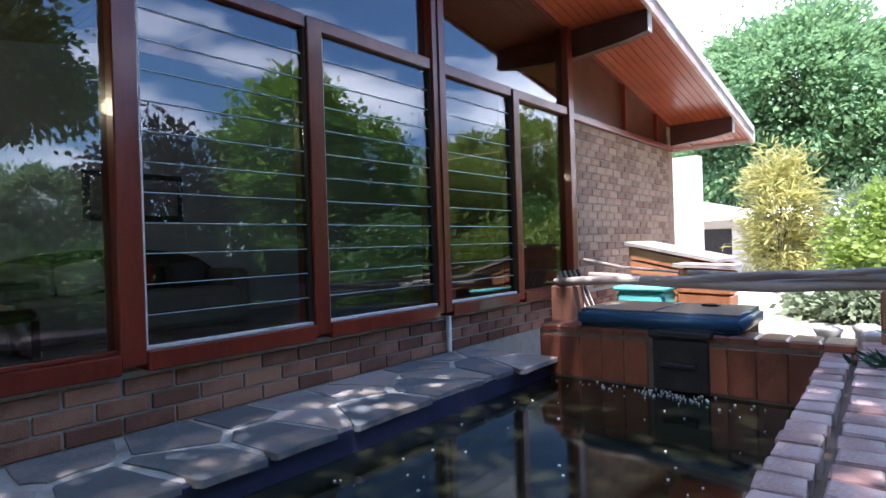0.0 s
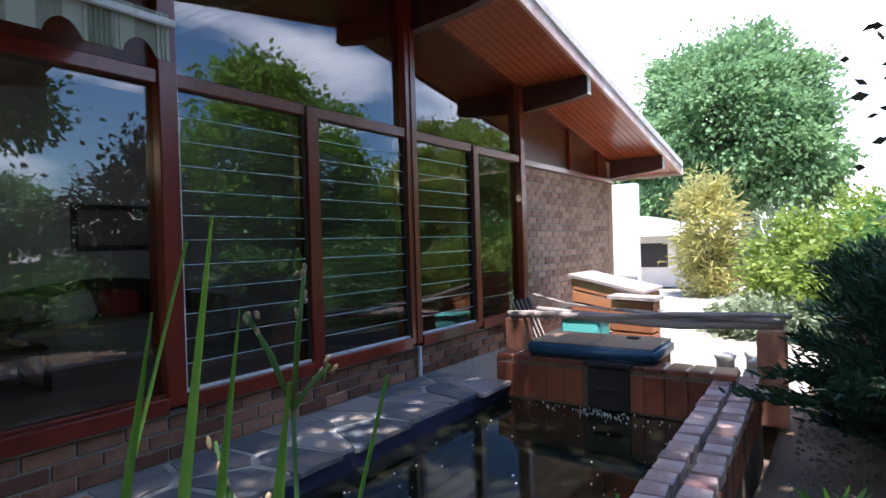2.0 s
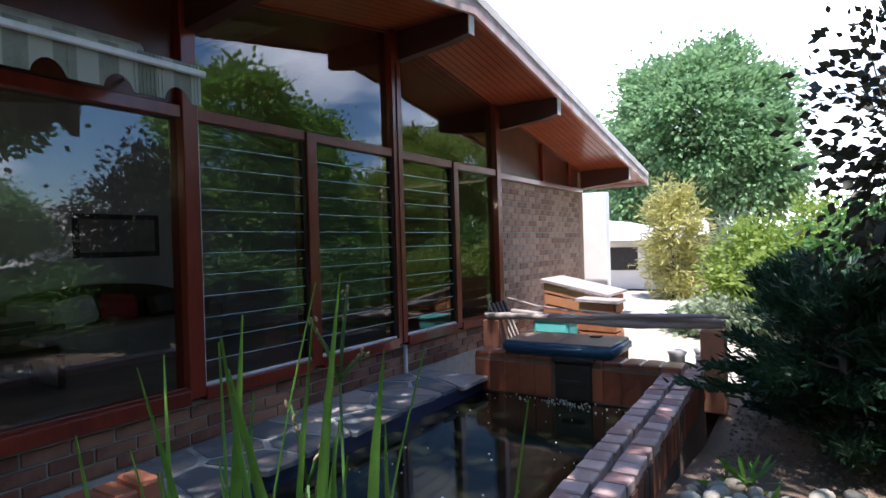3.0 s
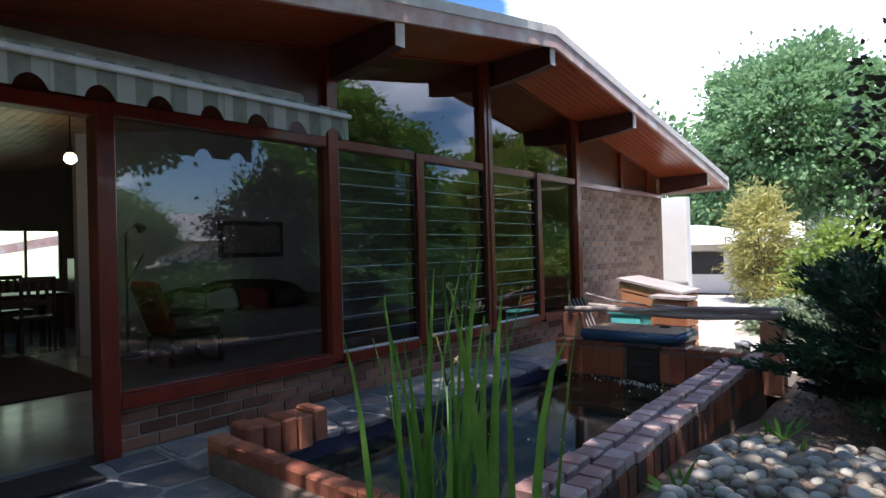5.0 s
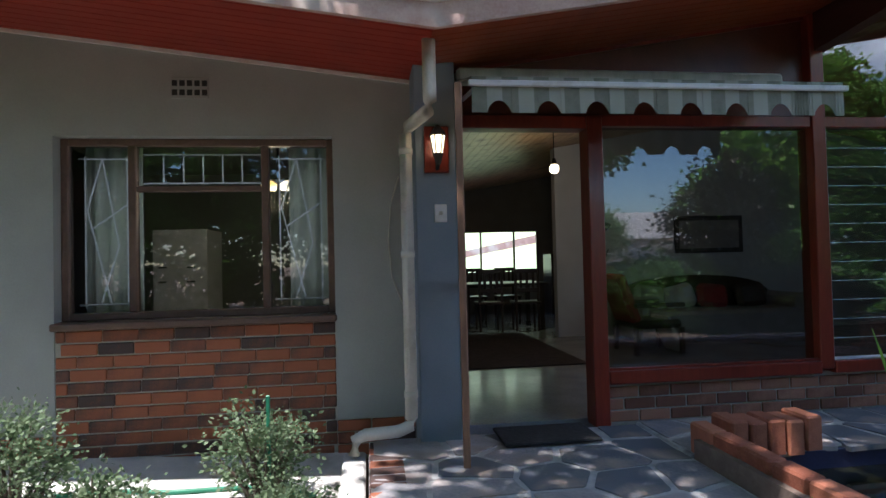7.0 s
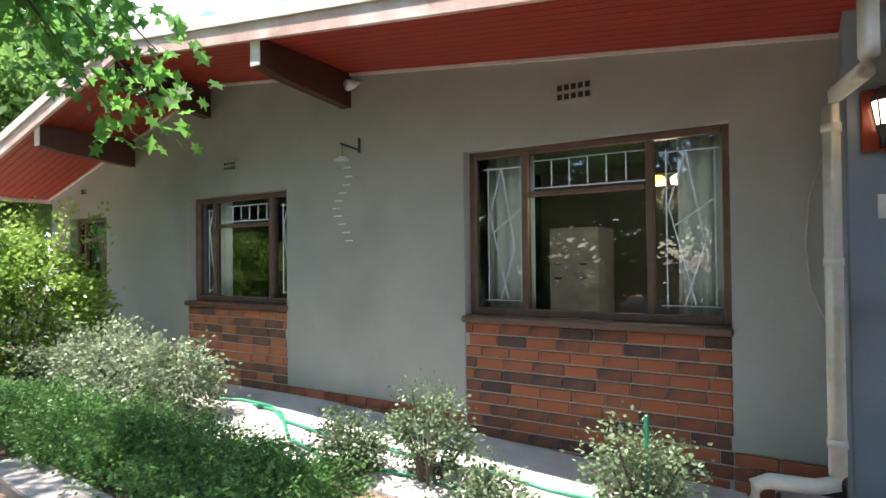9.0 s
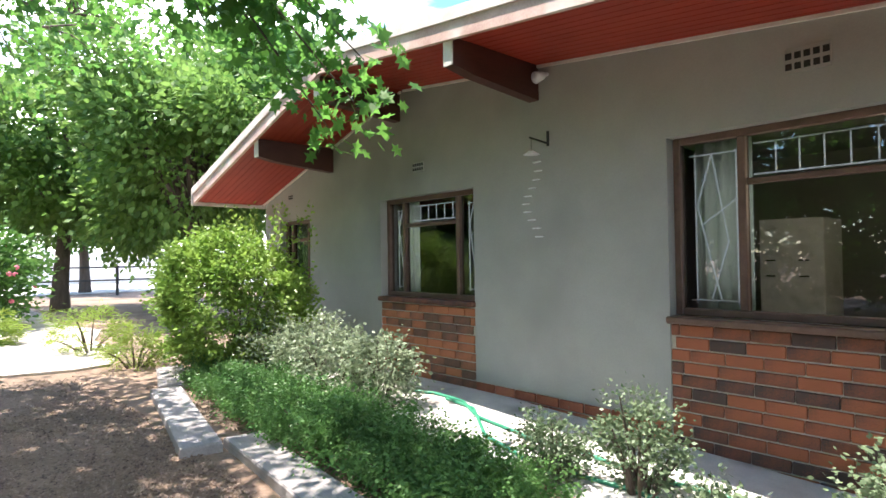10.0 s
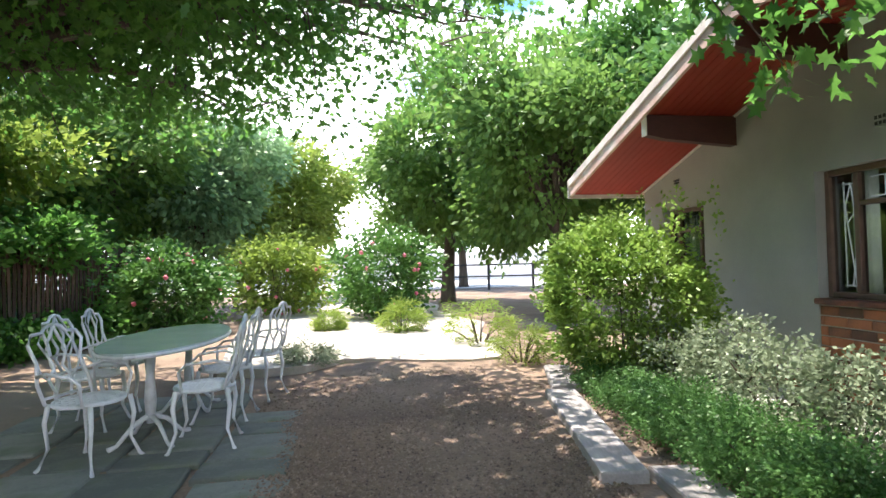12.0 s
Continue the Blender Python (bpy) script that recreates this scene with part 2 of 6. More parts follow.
CURTAIN = material("pale green curtain", (0.50, 0.52, 0.44), (0.68, 0.70, 0.60), 3, 0.95, bump=0.2)
WHITE_WALL = material("white washed wall", (0.78, 0.77, 0.74), (0.86, 0.85, 0.82), 2, 0.9, bump=0.2)
ROOF_FAR = material("pale roof sheeting", (0.45, 0.43, 0.42), (0.6, 0.57, 0.55), 2, 0.7, bump=0.1)
FENCE = material("brown reed fencing", (0.05, 0.028, 0.02), (0.12, 0.07, 0.05), 8, 0.9, bump=0.6, per_object=0.5)
PETAL = material("pink rose petals", (0.6, 0.10, 0.16), (0.75, 0.22, 0.28), 6, 0.6, bump=0.1)
GLASS = glass_material("window glass", (0.72, 0.75, 0.75), 0.105)
LOUVRE = glass_material("louvre glass", (0.72, 0.75, 0.75), 0.105)
GLASS_EDGE = material("ground glass edge", (0.35, 0.45, 0.5), (0.5, 0.6, 0.66), 10, 0.3, bump=0.05)
TABLE_GLASS = material("frosted table glass", (0.42, 0.52, 0.52), (0.55, 0.64, 0.64), 3, 0.12, bump=0.05)
BULB = lamp_material("lit lamp glass", (1.0, 0.82, 0.5), 1.8)
BULB_YELLOW = lamp_material("lit yellow lamp shade", (1.0, 0.62, 0.15), 1.5)

OAK = leaf_material("broad green leaves", (0.057, 0.162, 0.030), (0.162, 0.356, 0.073), 2.2, 0.6)
# Oak leaves brightened in colour so the mirrored tree looks sunlit.
OAK_MIRROR = leaf_material("oak leaves painted sunlit", (0.10, 0.24, 0.04), (0.26, 0.46, 0.09), 1.6, 0.6)
# Brighter leaf copy; the sunlight on the crowns is put into its colour.
OAK_PAINTED_LIT = leaf_material("green leaves in sunlit colour", (0.09, 0.20, 0.04), (0.24, 0.38, 0.10), 0.9, 0.5)
# Pale gravel whose colour also holds the brightness of full sun.
PALE_SUNLIT_GRAVEL = material("pale sunlit gravel", (0.36, 0.32, 0.27), (0.56, 0.51, 0.45), 2, 0.95, bump=0.8, fine=50)
OAK_FAR = leaf_material("mixed green leaves", (0.048, 0.140, 0.027), (0.160, 0.319, 0.075), 0.9, 0.35)
# Paler blue green with distance haze worked into the leaf colour.
OAK_FAR_HAZE = leaf_material("blue green leaves with painted haze", (0.13, 0.26, 0.12), (0.33, 0.50, 0.25), 0.8, 0.5)
LIME = leaf_material("yellow green leaves", (0.15, 0.25, 0.04), (0.36, 0.45, 0.10), 1.2, 0.5)
YELLOW = leaf_material("yellow flowering twigs", (0.36, 0.36, 0.16), (0.66, 0.60, 0.20), 1.0, 0.45)
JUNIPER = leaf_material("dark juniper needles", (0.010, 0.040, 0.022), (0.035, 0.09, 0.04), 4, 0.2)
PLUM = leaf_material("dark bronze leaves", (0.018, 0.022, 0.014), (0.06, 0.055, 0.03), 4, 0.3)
SILVER = leaf_material("silver green leaves", (0.156, 0.214, 0.127), (0.351, 0.410, 0.273), 5, 0.35)
HERB = leaf_material("fresh green herb leaves", (0.057, 0.161, 0.040), (0.172, 0.333, 0.103), 3, 0.4)
ROSEMARY = leaf_material("rosemary leaves", (0.071, 0.122, 0.061), (0.204, 0.265, 0.153), 6, 0.3)
BOX_LEAF = leaf_material("hedge leaves", (0.098, 0.215, 0.039), (0.390, 0.546, 0.117), 5, 0.4)
REED = leaf_material("iris blades", (0.08, 0.23, 0.03), (0.22, 0.44, 0.08), 6, 0.4, 0.3)


# ---- mesh tools ----
def add_box(bm, x0, x1, y0, y1, z0, z1, mat=0):
    vs = [bm.verts.new((x, y, z)) for z in (z0, z1) for y in (y0, y1) for x in (x0, x1)]
    for f in ((0, 2, 3, 1), (4, 5, 7, 6), (0, 1, 5, 4), (2, 6, 7, 3), (0, 4, 6, 2), (1, 3, 7, 5)):
        bm.faces.new([vs[i] for i in f]).material_index = mat
    return vs


def finish(bm, name, mats, parent=None, smooth=False, at=None):
    bmesh.ops.recalc_face_normals(bm, faces=bm.faces)
    me = bpy.data.meshes.new(name)
    bm.to_mesh(me)
    bm.free()
    for m in (mats if isinstance(mats, (list, tuple)) else [mats]):
        me.materials.append(m)
    if smooth:
        me.polygons.foreach_set("use_smooth", [True] * len(me.polygons))
    ob = new(name, me)
    if at is not None:
        ob.matrix_basis = at
    if parent:
        ob.parent = parent
    return ob


def box(name, x0, x1, y0, y1, z0, z1, mat, parent=None, bevel=0.006):
    bm = bmesh.new()
    add_box(bm, x0, x1, y0, y1, z0, z1)
    if bevel:
        bmesh.ops.bevel(bm, geom=list(bm.edges), offset=bevel, segments=1, affect='EDGES')
    return finish(bm, name, mat, parent)


def piece_mesh(name, sx, sy, sz, mat, bevel=0.006, wobble=0.0):
    bm = bmesh.new()
    add_box(bm, -sx / 2, sx / 2, -sy / 2, sy / 2, -sz / 2, sz / 2)
    bmesh.ops.bevel(bm, geom=list(bm.edges), offset=bevel, segments=1, affect='EDGES')
    if wobble:
        for v in bm.verts:
            v.co += Vector([random.uniform(-wobble, wobble) for _ in range(3)])
    me = bpy.data.meshes.new(name)
    bm.to_mesh(me)
    bm.free()
    me.materials.append(mat)
    return me


def tube(bm, pts, radii, sides=6, cap=True):
    pts = [Vector(p) for p in pts]
    if not isinstance(radii, (list, tuple)):
        radii = [radii] * len(pts)
    rings = []
    for i, p in enumerate(pts):
        d = (pts[min(i + 1, len(pts) - 1)] - pts[max(i - 1, 0)]).normalized()
        u = d.orthogonal().normalized() if abs(d.z) > 0.9 else d.cross(Vector((0, 0, 1))).normalized()
        w = d.cross(u)
        rings.append([bm.verts.new(p + (u * math.cos(a) + w * math.sin(a)) * radii[i]) for a in [k * 2 * math.pi / sides for k in range(sides)]])
    for r0, r1 in zip(rings, rings[1:]):
        for k in range(sides):
            bm.faces.new((r0[k], r0[(k + 1) % sides], r1[(k + 1) % sides], r1[k]))
    if cap:
        bm.faces.new(rings[0])
        bm.faces.new(rings[-1])


def prism(bm, outline, z0, z1, lift=0.0):
    lo = [bm.verts.new((x, y, z0)) for x, y in outline]
    hi = [bm.verts.new((x, y, z1 + random.uniform(-lift, lift))) for x, y in outline]
    top = bm.faces.new(hi)
    bm.faces.new(lo[::-1])
    k = len(outline)
    for i in range(k):
        bm.faces.new((lo[i], lo[(i + 1) % k], hi[(i + 1) % k], hi[i]))
    return top


def empty(name, label, category, at=(0, 0, 0), group=""):
    ob = new(name)
    ob.location = at
    return tagged(ob, label, category, group)


def leaves_mesh(name, centres, dirs, size, mat, shape, spread=0.4):
    """One mesh of many leaves; shape is an outline in the unit square."""
    rng = np.random.default_rng(len(centres))
    n = len(centres)
    c = np.asarray(centres, float)
    d = np.asarray(dirs, float) + rng.normal(0, spread, (n, 3))
    d /= np.linalg.norm(d, axis=1)[:, None] + 1e-9
    r = rng.normal(0, 1, (n, 3))
    s = np.cross(d, r)
    s /= np.linalg.norm(s, axis=1)[:, None] + 1e-9
    k = size * rng.uniform(0.65, 1.35, n)[:, None]
    sh = np.asarray(shape, float)
    v = (c[:, None, :] + (d * k)[:, None, :] * sh[None, :, 1:2] + (s * k)[:, None, :] * sh[None, :, 0:1]).reshape(-1, 3)
    m = len(sh)
    me = bpy.data.meshes.new(name)
    me.vertices.add(n * m)
    me.vertices.foreach_set("co", v.ravel())
    me.loops.add(n * m)
    me.loops.foreach_set("vertex_index", np.arange(n * m))
    me.polygons.add(n)
    me.polygons.foreach_set("loop_start", np.arange(n) * m)
    me.update(calc_edges=True)
    me.materials.append(mat)
    return me


RHOMB = [(0, 0), (0.32, 0.45), (0, 1), (-0.32, 0.45)]
BLADE = [(-0.06, 0), (0.06, 0), (0.08, 0.6), (0, 1), (-0.08, 0.6)]
LOBED = [(0, 0), (0.10, 0.22), (0.36, 0.30), (0.17, 0.46), (0.46, 0.66), (0.16, 0.68), (0, 1.0), (-0.16, 0.68), (-0.46, 0.66), (-0.17, 0.46), (-0.36, 0.30), (-0.10, 0.22)]


def clumps(rng, centre, radii, count, per, sigma, shell=0.55):
    """Leaf places gathered in clumps through an ellipsoid, with their outward directions."""
    u = rng.normal(0, 1, (count, 3))
    u /= np.linalg.norm(u, axis=1)[:, None]
    rad = rng.uniform(shell, 1.0, count) ** 0.6
    cl = np.asarray(centre) + u * rad[:, None] * np.asarray(radii) * (1 + 0.12 * np.sin(5 * u[:, :1] + 3 * u[:, 2:3]))
    sg = sigma * rng.uniform(0.6, 1.4, count)
    p = np.repeat(cl, per, axis=0) + rng.normal(0, 1, (count * per, 3)) * np.repeat(sg, per)[:, None] * np.array([1, 1, 0.7])
    d = p - np.asarray(centre)
    d /= np.linalg.norm(d, axis=1)[:, None] + 1e-9
    d[:, 2] -= 0.25
    return cl, p, d


def tree(name, label, base, height, blobs, mat, count=60, per=60, sigma=0.45, size=0.22, trunk_r=0.22, seed=1, limbs=18, shape=RHOMB, top=0.55):
    rng = np.random.default_rng(seed)
    root = empty(name, label, "tree", base)
    bx, by, bz = base
    bm = bmesh.new()
    bend = rng.normal(0, 0.25, 2)
    spine = [(bend[0] * t * t, bend[1] * t * t, height * top * t) for t in (-0.03, 0.2, 0.45, 0.7, 1.0)]
    tube(bm, spine, [trunk_r * 1.35, trunk_r, trunk_r * 0.85, trunk_r * 0.7, trunk_r * 0.5], 9)
    finish(bm, "trunk", BARK, root, True)
    allp, alld = [], []
    bm = bmesh.new()
    for bc, br, share in blobs:
        bc = np.asarray(bc, float) - np.asarray(base)
        cl, p, d = clumps(rng, bc, br, max(3, int(count * share)), per, sigma)
        allp.append(p)
        alld.append(d)
        for q in cl[:max(2, int(limbs * share))]:
            t = rng.uniform(0.5, 1.0)
            s = Vector((bend[0] * t * t, bend[1] * t * t, height * top * t))
            mid = s.lerp(Vector(q), 0.5) + Vector((0, 0, rng.uniform(0, 0.1) * height))
            tube(bm, [s, mid, Vector(q)], [trunk_r * 0.4, trunk_r * 0.24, trunk_r * 0.07], 5, False)
    finish(bm, "limbs", BARK, root, True)
    me = leaves_mesh("foliage", np.concatenate(allp), np.concatenate(alld), size, mat, shape)
    f = new("foliage", me)
    f.parent = root
    tagged(f, kind="stuff")
    return root


def shrub(name, label, base, radii, mat, count=40, per=40, sigma=0.1, size=0.06, seed=1, shape=RHOMB, shell=0.4, lift=0.9, group="", stems=10):
    rng = np.random.default_rng(seed)
    root = empty(name, label, "shrub", base, group)
    c = np.array([0, 0, radii[2] * lift])
    cl, p, d = clumps(rng, c, radii, count, per, sigma, shell)
    keep = p[:, 2] > 0.0
    d[:, 2] *= 0.2
    f = new("foliage", leaves_mesh("foliage", p[keep], d[keep], size, mat, shape))
    f.parent = root
    tagged(f, kind="stuff")
    bm = bmesh.new()
    for q in cl[:stems]:
        if q[2] > 0.05:
            tube(bm, [(q[0] * 0.15, q[1] * 0.15, -0.03), (q[0] * 0.5, q[1] * 0.5, q[2] * 0.55), tuple(q)], [0.016, 0.011, 0.004], 5, False)
    finish(bm, "stems", BARK, root, True)
    return root


# ---- ground ----
def ground_z(x, y):
    z = -0.02
    if x > -5:
        z -= 0.14 * min(1, (x + 5) / 3.5)
    if y < -3.6 and x < -4:
        z -= 0.07 * min(1, (-3.6 - y) / 0.9)
    if x > 0.4:
        z -= 0.08 * min(1, (x - 0.4) / 1.0)
    if x > 0.75 and y < -2.5:
        z += 0.21 * min(1, (x - 0.75) / 0.35) * max(0, 1 - max(0, x - 2.2) / 1.6)
    if 0.5 < x < 9.5 and -2.6 < y < 1 or -1.5 < x < 0.6 and -2.5 < y < 1:
        z = -0.9
    if y > 0.15 and -10 < x < 10:
        z = -0.9
    return z


def build_ground():
    xs = np.concatenate([[-600, -250, -120, -60, -40, -30], np.arange(-24, -10, 0.5), np.arange(-10, 9, 0.16), np.arange(9, 26, 0.7), [32, 45, 70, 130, 260, 600]])
    ys = np.concatenate([[-600, -250, -120, -60, -40, -28, -20], np.arange(-16, -7, 0.5), np.arange(-7, 1.5, 0.16), [2, 4, 7, 10, 14, 20, 30, 60, 130, 300, 600]])
    bm = bmesh.new()
    grid = []
    for y in ys:
        row = []
        for x in xs:
            z = ground_z(x, y)
            if z > -0.5 and abs(x) < 25 and abs(y) < 16:
                z += 0.025 * noise.noise((x * 0.7, y * 0.7, 0)) + 0.008 * noise.noise((x * 4, y * 4, 3))
            row.append(bm.verts.new((x, y, z)))
        grid.append(row)
    for r0, r1 in zip(grid, grid[1:]):
        for i in range(len(xs) - 1):
            bm.faces.new((r0[i], r0[i + 1], r1[i + 1], r1[i]))
    m = material("brown garden gravel", (0.10, 0.06, 0.042), (0.30, 0.21, 0.15), 1.3, 0.95, bump=1.0, fine=38, stain=((0.24, 0.19, 0.13), 0.35))
    return tagged(finish(bm, "ground", m, None, True), "brown gravel and soil garden ground", "ground", kind="structure")


ground = build_ground()

# ---- house shell ----
LW = 0.15
EAVE = -0.85
SOFFIT_LINE = [(-9.9, 2.06), (-6.5, 3.02), (-1.2, 2.42), (4.0, 3.30), (10.3, 2.25)]


def soffit(x):
    for (x0, z0), (x1, z1) in zip(SOFFIT_LINE, SOFFIT_LINE[1:]):
        if x0 <= x <= x1:
            return z0 + (z1 - z0) * (x - x0) / (x1 - x0)
    return 2.2


def wall_panel(name, outline, y0, y1, mat, label="", parent=None):
    """A wall in the plane of the facade from its outline in x and z."""
    bm = bmesh.new()
    a = [bm.verts.new((x, y0, z)) for x, z in outline]
    b = [bm.verts.new((x, y1, z)) for x, z in outline]
    bm.faces.new(a)
    bm.faces.new(b[::-1])
    k = len(outline)
    for i in range(k):
        bm.faces.new((a[i], a[(i + 1) % k], b[(i + 1) % k], b[i]))
    ob = finish(bm, name, mat, parent)
    return tagged(ob, label, "wall", kind="structure") if label else ob


def roof():
    root = tagged(new("roof"), "low gabled metal roof with boarded eaves", "roof", kind="structure")
    names = [("ceiling_left_a", SOFFIT_RED), ("ceiling_left_b", SOFFIT_RED), ("ceiling_right_a", SOFFIT), ("ceiling_right_b", SOFFIT)]
    for i, ((x0, z0), (x1, z1)) in enumerate(zip(SOFFIT_LINE, SOFFIT_LINE[1:])):
        bm = bmesh.new()
        n = 14
        wide = (0.35 - EAVE - 0.03) / n
        for j in range(n):
            ya = EAVE + 0.03 + j * wide
            vs = add_box(bm, x0, x1, ya, ya + wide - 0.007, 0, 0.014)
            for v in vs:
                v.co.z += z0 if abs(v.co.x - x0) < 1e-6 else z1
        vs = add_box(bm, x0, x1, EAVE + 0.02, 9.2, 0.012, 0.03)
        for v in vs:
            v.co.z += z0 if abs(v.co.x - x0) < 1e-6 else z1
        ob = finish(bm, "ceiling", names[i][1])
        tagged(ob, "varnished red brown boarded eaves ceiling" if i > 1 else "red painted boarded eaves ceiling", "ceiling", kind="structure")
        bm = bmesh.new()
        vs = add_box(bm, x0, x1, EAVE - 0.02, 9.3, 0.12, 0.17)
        for v in vs:
            v.co.z += z0 if abs(v.co.x - x0) < 1e-6 else z1
        finish(bm, "roof_sheet", METAL_ROOF, root)
        bm = bmesh.new()
        vs = add_box(bm, x0, x1, EAVE - 0.015, EAVE + 0.02, -0.03, 0.13)
        vs += add_box(bm, x0, x1, EAVE - 0.03, EAVE - 0.012, 0.10, 0.19, 1)
        for v in vs:
            v.co.z += z0 if abs(v.co.x - x0) < 1e-6 else z1
        finish(bm, "fascia", [FASCIA, WHITE_EDGE], root)
        wall_face = LW if i < 2 else 0.02
        bm = bmesh.new()
        for v in add_box(bm, x0 + 0.02, x1 - 0.02, wall_face - 0.022, wall_face - 0.002, -0.026, -0.002):
            v.co.z += z0 if v.co.x < (x0 + x1) / 2 else z1
        finish(bm, "ceiling_bead", WHITE_EDGE if i < 2 else RED_WOOD, root)
    for x, z in (SOFFIT_LINE[0], SOFFIT_LINE[-1]):
        s = 1 if x > 0 else -1
        box("gutter_board", min(x, x + 0.03 * s), max(x, x + 0.03 * s), EAVE - 0.03, 9.3, z - 0.05, z + 0.19, WHITE_EDGE, root, 0.004)
    for i, x in enumerate((1.75, 4.0, 6.1, 9.25, -4.74, -6.6, -7.95)):
        z = soffit(x) - 0.0
        bm = bmesh.new()
        w = 0.05
        wall_y = 0.1 if x > -1 else LW + 0.05
        prof = [(EAVE + 0.03, z), (wall_y, z), (wall_y, z - 0.30), (EAVE + 0.25, z - 0.24), (EAVE + 0.03, z - 0.20)]
        a = [bm.verts.new((x - w, y, zz)) for y, zz in prof]
        b = [bm.verts.new((x + w, y, zz)) for y, zz in prof]
        bm.faces.new(a)
        bm.faces.new(b[::-1])
        for k in range(5):
            bm.faces.new((a[k], a[(k + 1) % 5], b[(k + 1) % 5], b[k]))
        finish(bm, "beam", DARK_BEAM, root)
        box("beam_cap", x - w + 0.002, x + w - 0.002, EAVE + 0.018, EAVE + 0.03, z - 0.205, z - 0.02, WHITE_EDGE, root, 0.003)
    return root


house_roof = roof()

# walls of the glazed wing
wall_panel("wall_sill", [(0.05, -0.6), (9.07, -0.6), (9.07, 0.27), (0.05, 0.27)], 0.012, 0.2, MORTAR, "brown face brick wall under the windows")
wall_panel("wall_brick_end", [(6.06, 0.27), (9.07, 0.27), (9.07, 2.05), (6.06, 2.05)], 0.012, 0.2, MORTAR, "tan face brick end wall")
wall_panel("gable_infill", [(6.06, 2.05), (9.25, 2.05), (9.25, soffit(9.25)), (6.06, soffit(6.06))], 0.02, 0.12, INFILL, "dark timber panelling over the brick wall")
wall_panel("gable_infill_door", [(-1.2, 2.14), (1.66, 2.14), (1.66, soffit(1.66)), (-1.2, soffit(-1.2))], 0.02, 0.12, INFILL, "dark timber panelling over the door")
wall_panel("wall_east", [(9.07, -0.6), (9.27, -0.6), (9.27, 2.4), (9.07, 2.4)], 0.0, 9.0, BRICK_END, "brick side wall")
wall_panel("wall_north", [(-9.8, -0.6), (-1.4, -0.6), (-1.4, 2.4), (-6.5, 3.0), (-9.8, 2.1)], 8.8, 9.0, ROOM_DARK, "plain back wall")
# plaster wall with three openings
WIN1 = (-3.6, -1.81, 0.81, 2.03)
WIN2 = (-6.93, -5.47, 0.82, 1.885)
WIN3 = (-9.35, -8.5, 0.82, 1.78)


def plaster_strip(x0, x1, z0, z1, tops=False):
    out = [(x0, z0), (x1, z0), (x1, soffit(x1) + 0.01 if tops else z1)]
    if tops:
        if x0 < -6.5 < x1:
            out.append((-6.5, soffit(-6.5) + 0.01))
        out.append((x0, soffit(x0) + 0.01))
    else:
        out.append((x0, z1))
    return out


edges = [-9.8, WIN3[0], WIN3[1], WIN2[0], WIN2[1], WIN1[0], WIN1[1], -1.2]
wall_south = tagged(new("wall_south"), "grey painted plaster garden wall", "wall", kind="structure")
for i in range(7):
    x0, x1 = edges[i], edges[i + 1]
    if i % 2 == 0:
        wall_panel("plaster", plaster_strip(x0, x1, 0.09, 0, True), LW, LW + 0.22, PLASTER, parent=wall_south)
        wall_panel("plinth", plaster_strip(x0, x1, -0.6, 0.088), LW + 0.012, LW + 0.22, MORTAR, parent=wall_south)
    else:
        w = (WIN3, WIN2, WIN1)[i // 2]
        wall_panel("plaster", plaster_strip(x0, x1, w[3], 0, True), LW, LW + 0.22, PLASTER, parent=wall_south)
        wall_panel("apron", plaster_strip(x0, x1, -0.6, w[2] - 0.04), LW + 0.010, LW + 0.22, MORTAR, parent=wall_south)
wall_panel("wall_west", [(-9.8, -0.6), (-9.6, -0.6), (-9.6, 2.13), (-9.8, 2.08)], LW + 0.22, 9.0, PLASTER, "plain side wall")
pier = box("pier", -1.27, -1.0, -0.18, 0.3, -0.3, 2.45, PLASTER_BLUE, None, 0.008)
tagged(pier, "blue grey painted plaster pier beside the door", "wall", kind="structure")

for x in (7.5, 8.6):
    tagged(box("gable_stud", x - 0.03, x + 0.03, -0.03, 0.02, 2.05, soffit(x) - 0.03, RED_WOOD), "red varnished stud on the gable panelling", "stud", kind="structure")
tagged(box("gable_plate", 6.06, 9.2, -0.04, 0.02, 2.05, 2.12, RED_WOOD), "red varnished plate over the brick wall", "plate", kind="structure")

# timber frame of the glazing
glazing = tagged(new("window_wall"), "red varnished timber window wall with louvres", "window", kind="structure")
POSTS = [(0.0, 0.055, 0.0), (1.72, 0.055, 0.3), (2.77, 0.055, 0.3), (3.9, 0.075, 0.3), (4.95, 0.05, 0.3), (6.0, 0.055, 0.3)]
for i, (x, w, z0) in enumerate(POSTS):
    tall = i in (1, 3, 5)
    box("post", x - w, x + w, -0.05, 0.11, z0 if i else -0.02, soffit(x) if tall else 2.14, RED_WOOD, glazing)
    if i == 3:
        box("cover_strip", x - 0.015, x + 0.015, -0.062, -0.05, z0, soffit(x) - 0.3, RED_WOOD, glazing, 0.003)
for i, ((xa, wa, _), (xb, wb, _)) in enumerate(zip(POSTS, POSTS[1:])):
    box("transom", xa + wa, xb - wb, -0.035, 0.10, 2.07, 2.15, RED_WOOD, glazing)
    box("sill", xa + wa, xb - wb, -0.06, 0.12, 0.27, 0.36, RED_WOOD, glazing)
    box("sill_bead", xa + wa, xb - wb, -0.03, -0.005, 0.36, 0.378, WHITE if i in (1, 2, 3) else RED_WOOD, glazing, 0.003)
box("door_head", -0.97, -0.055, -0.04, 0.10, 2.05, 2.14, RED_WOOD, glazing)
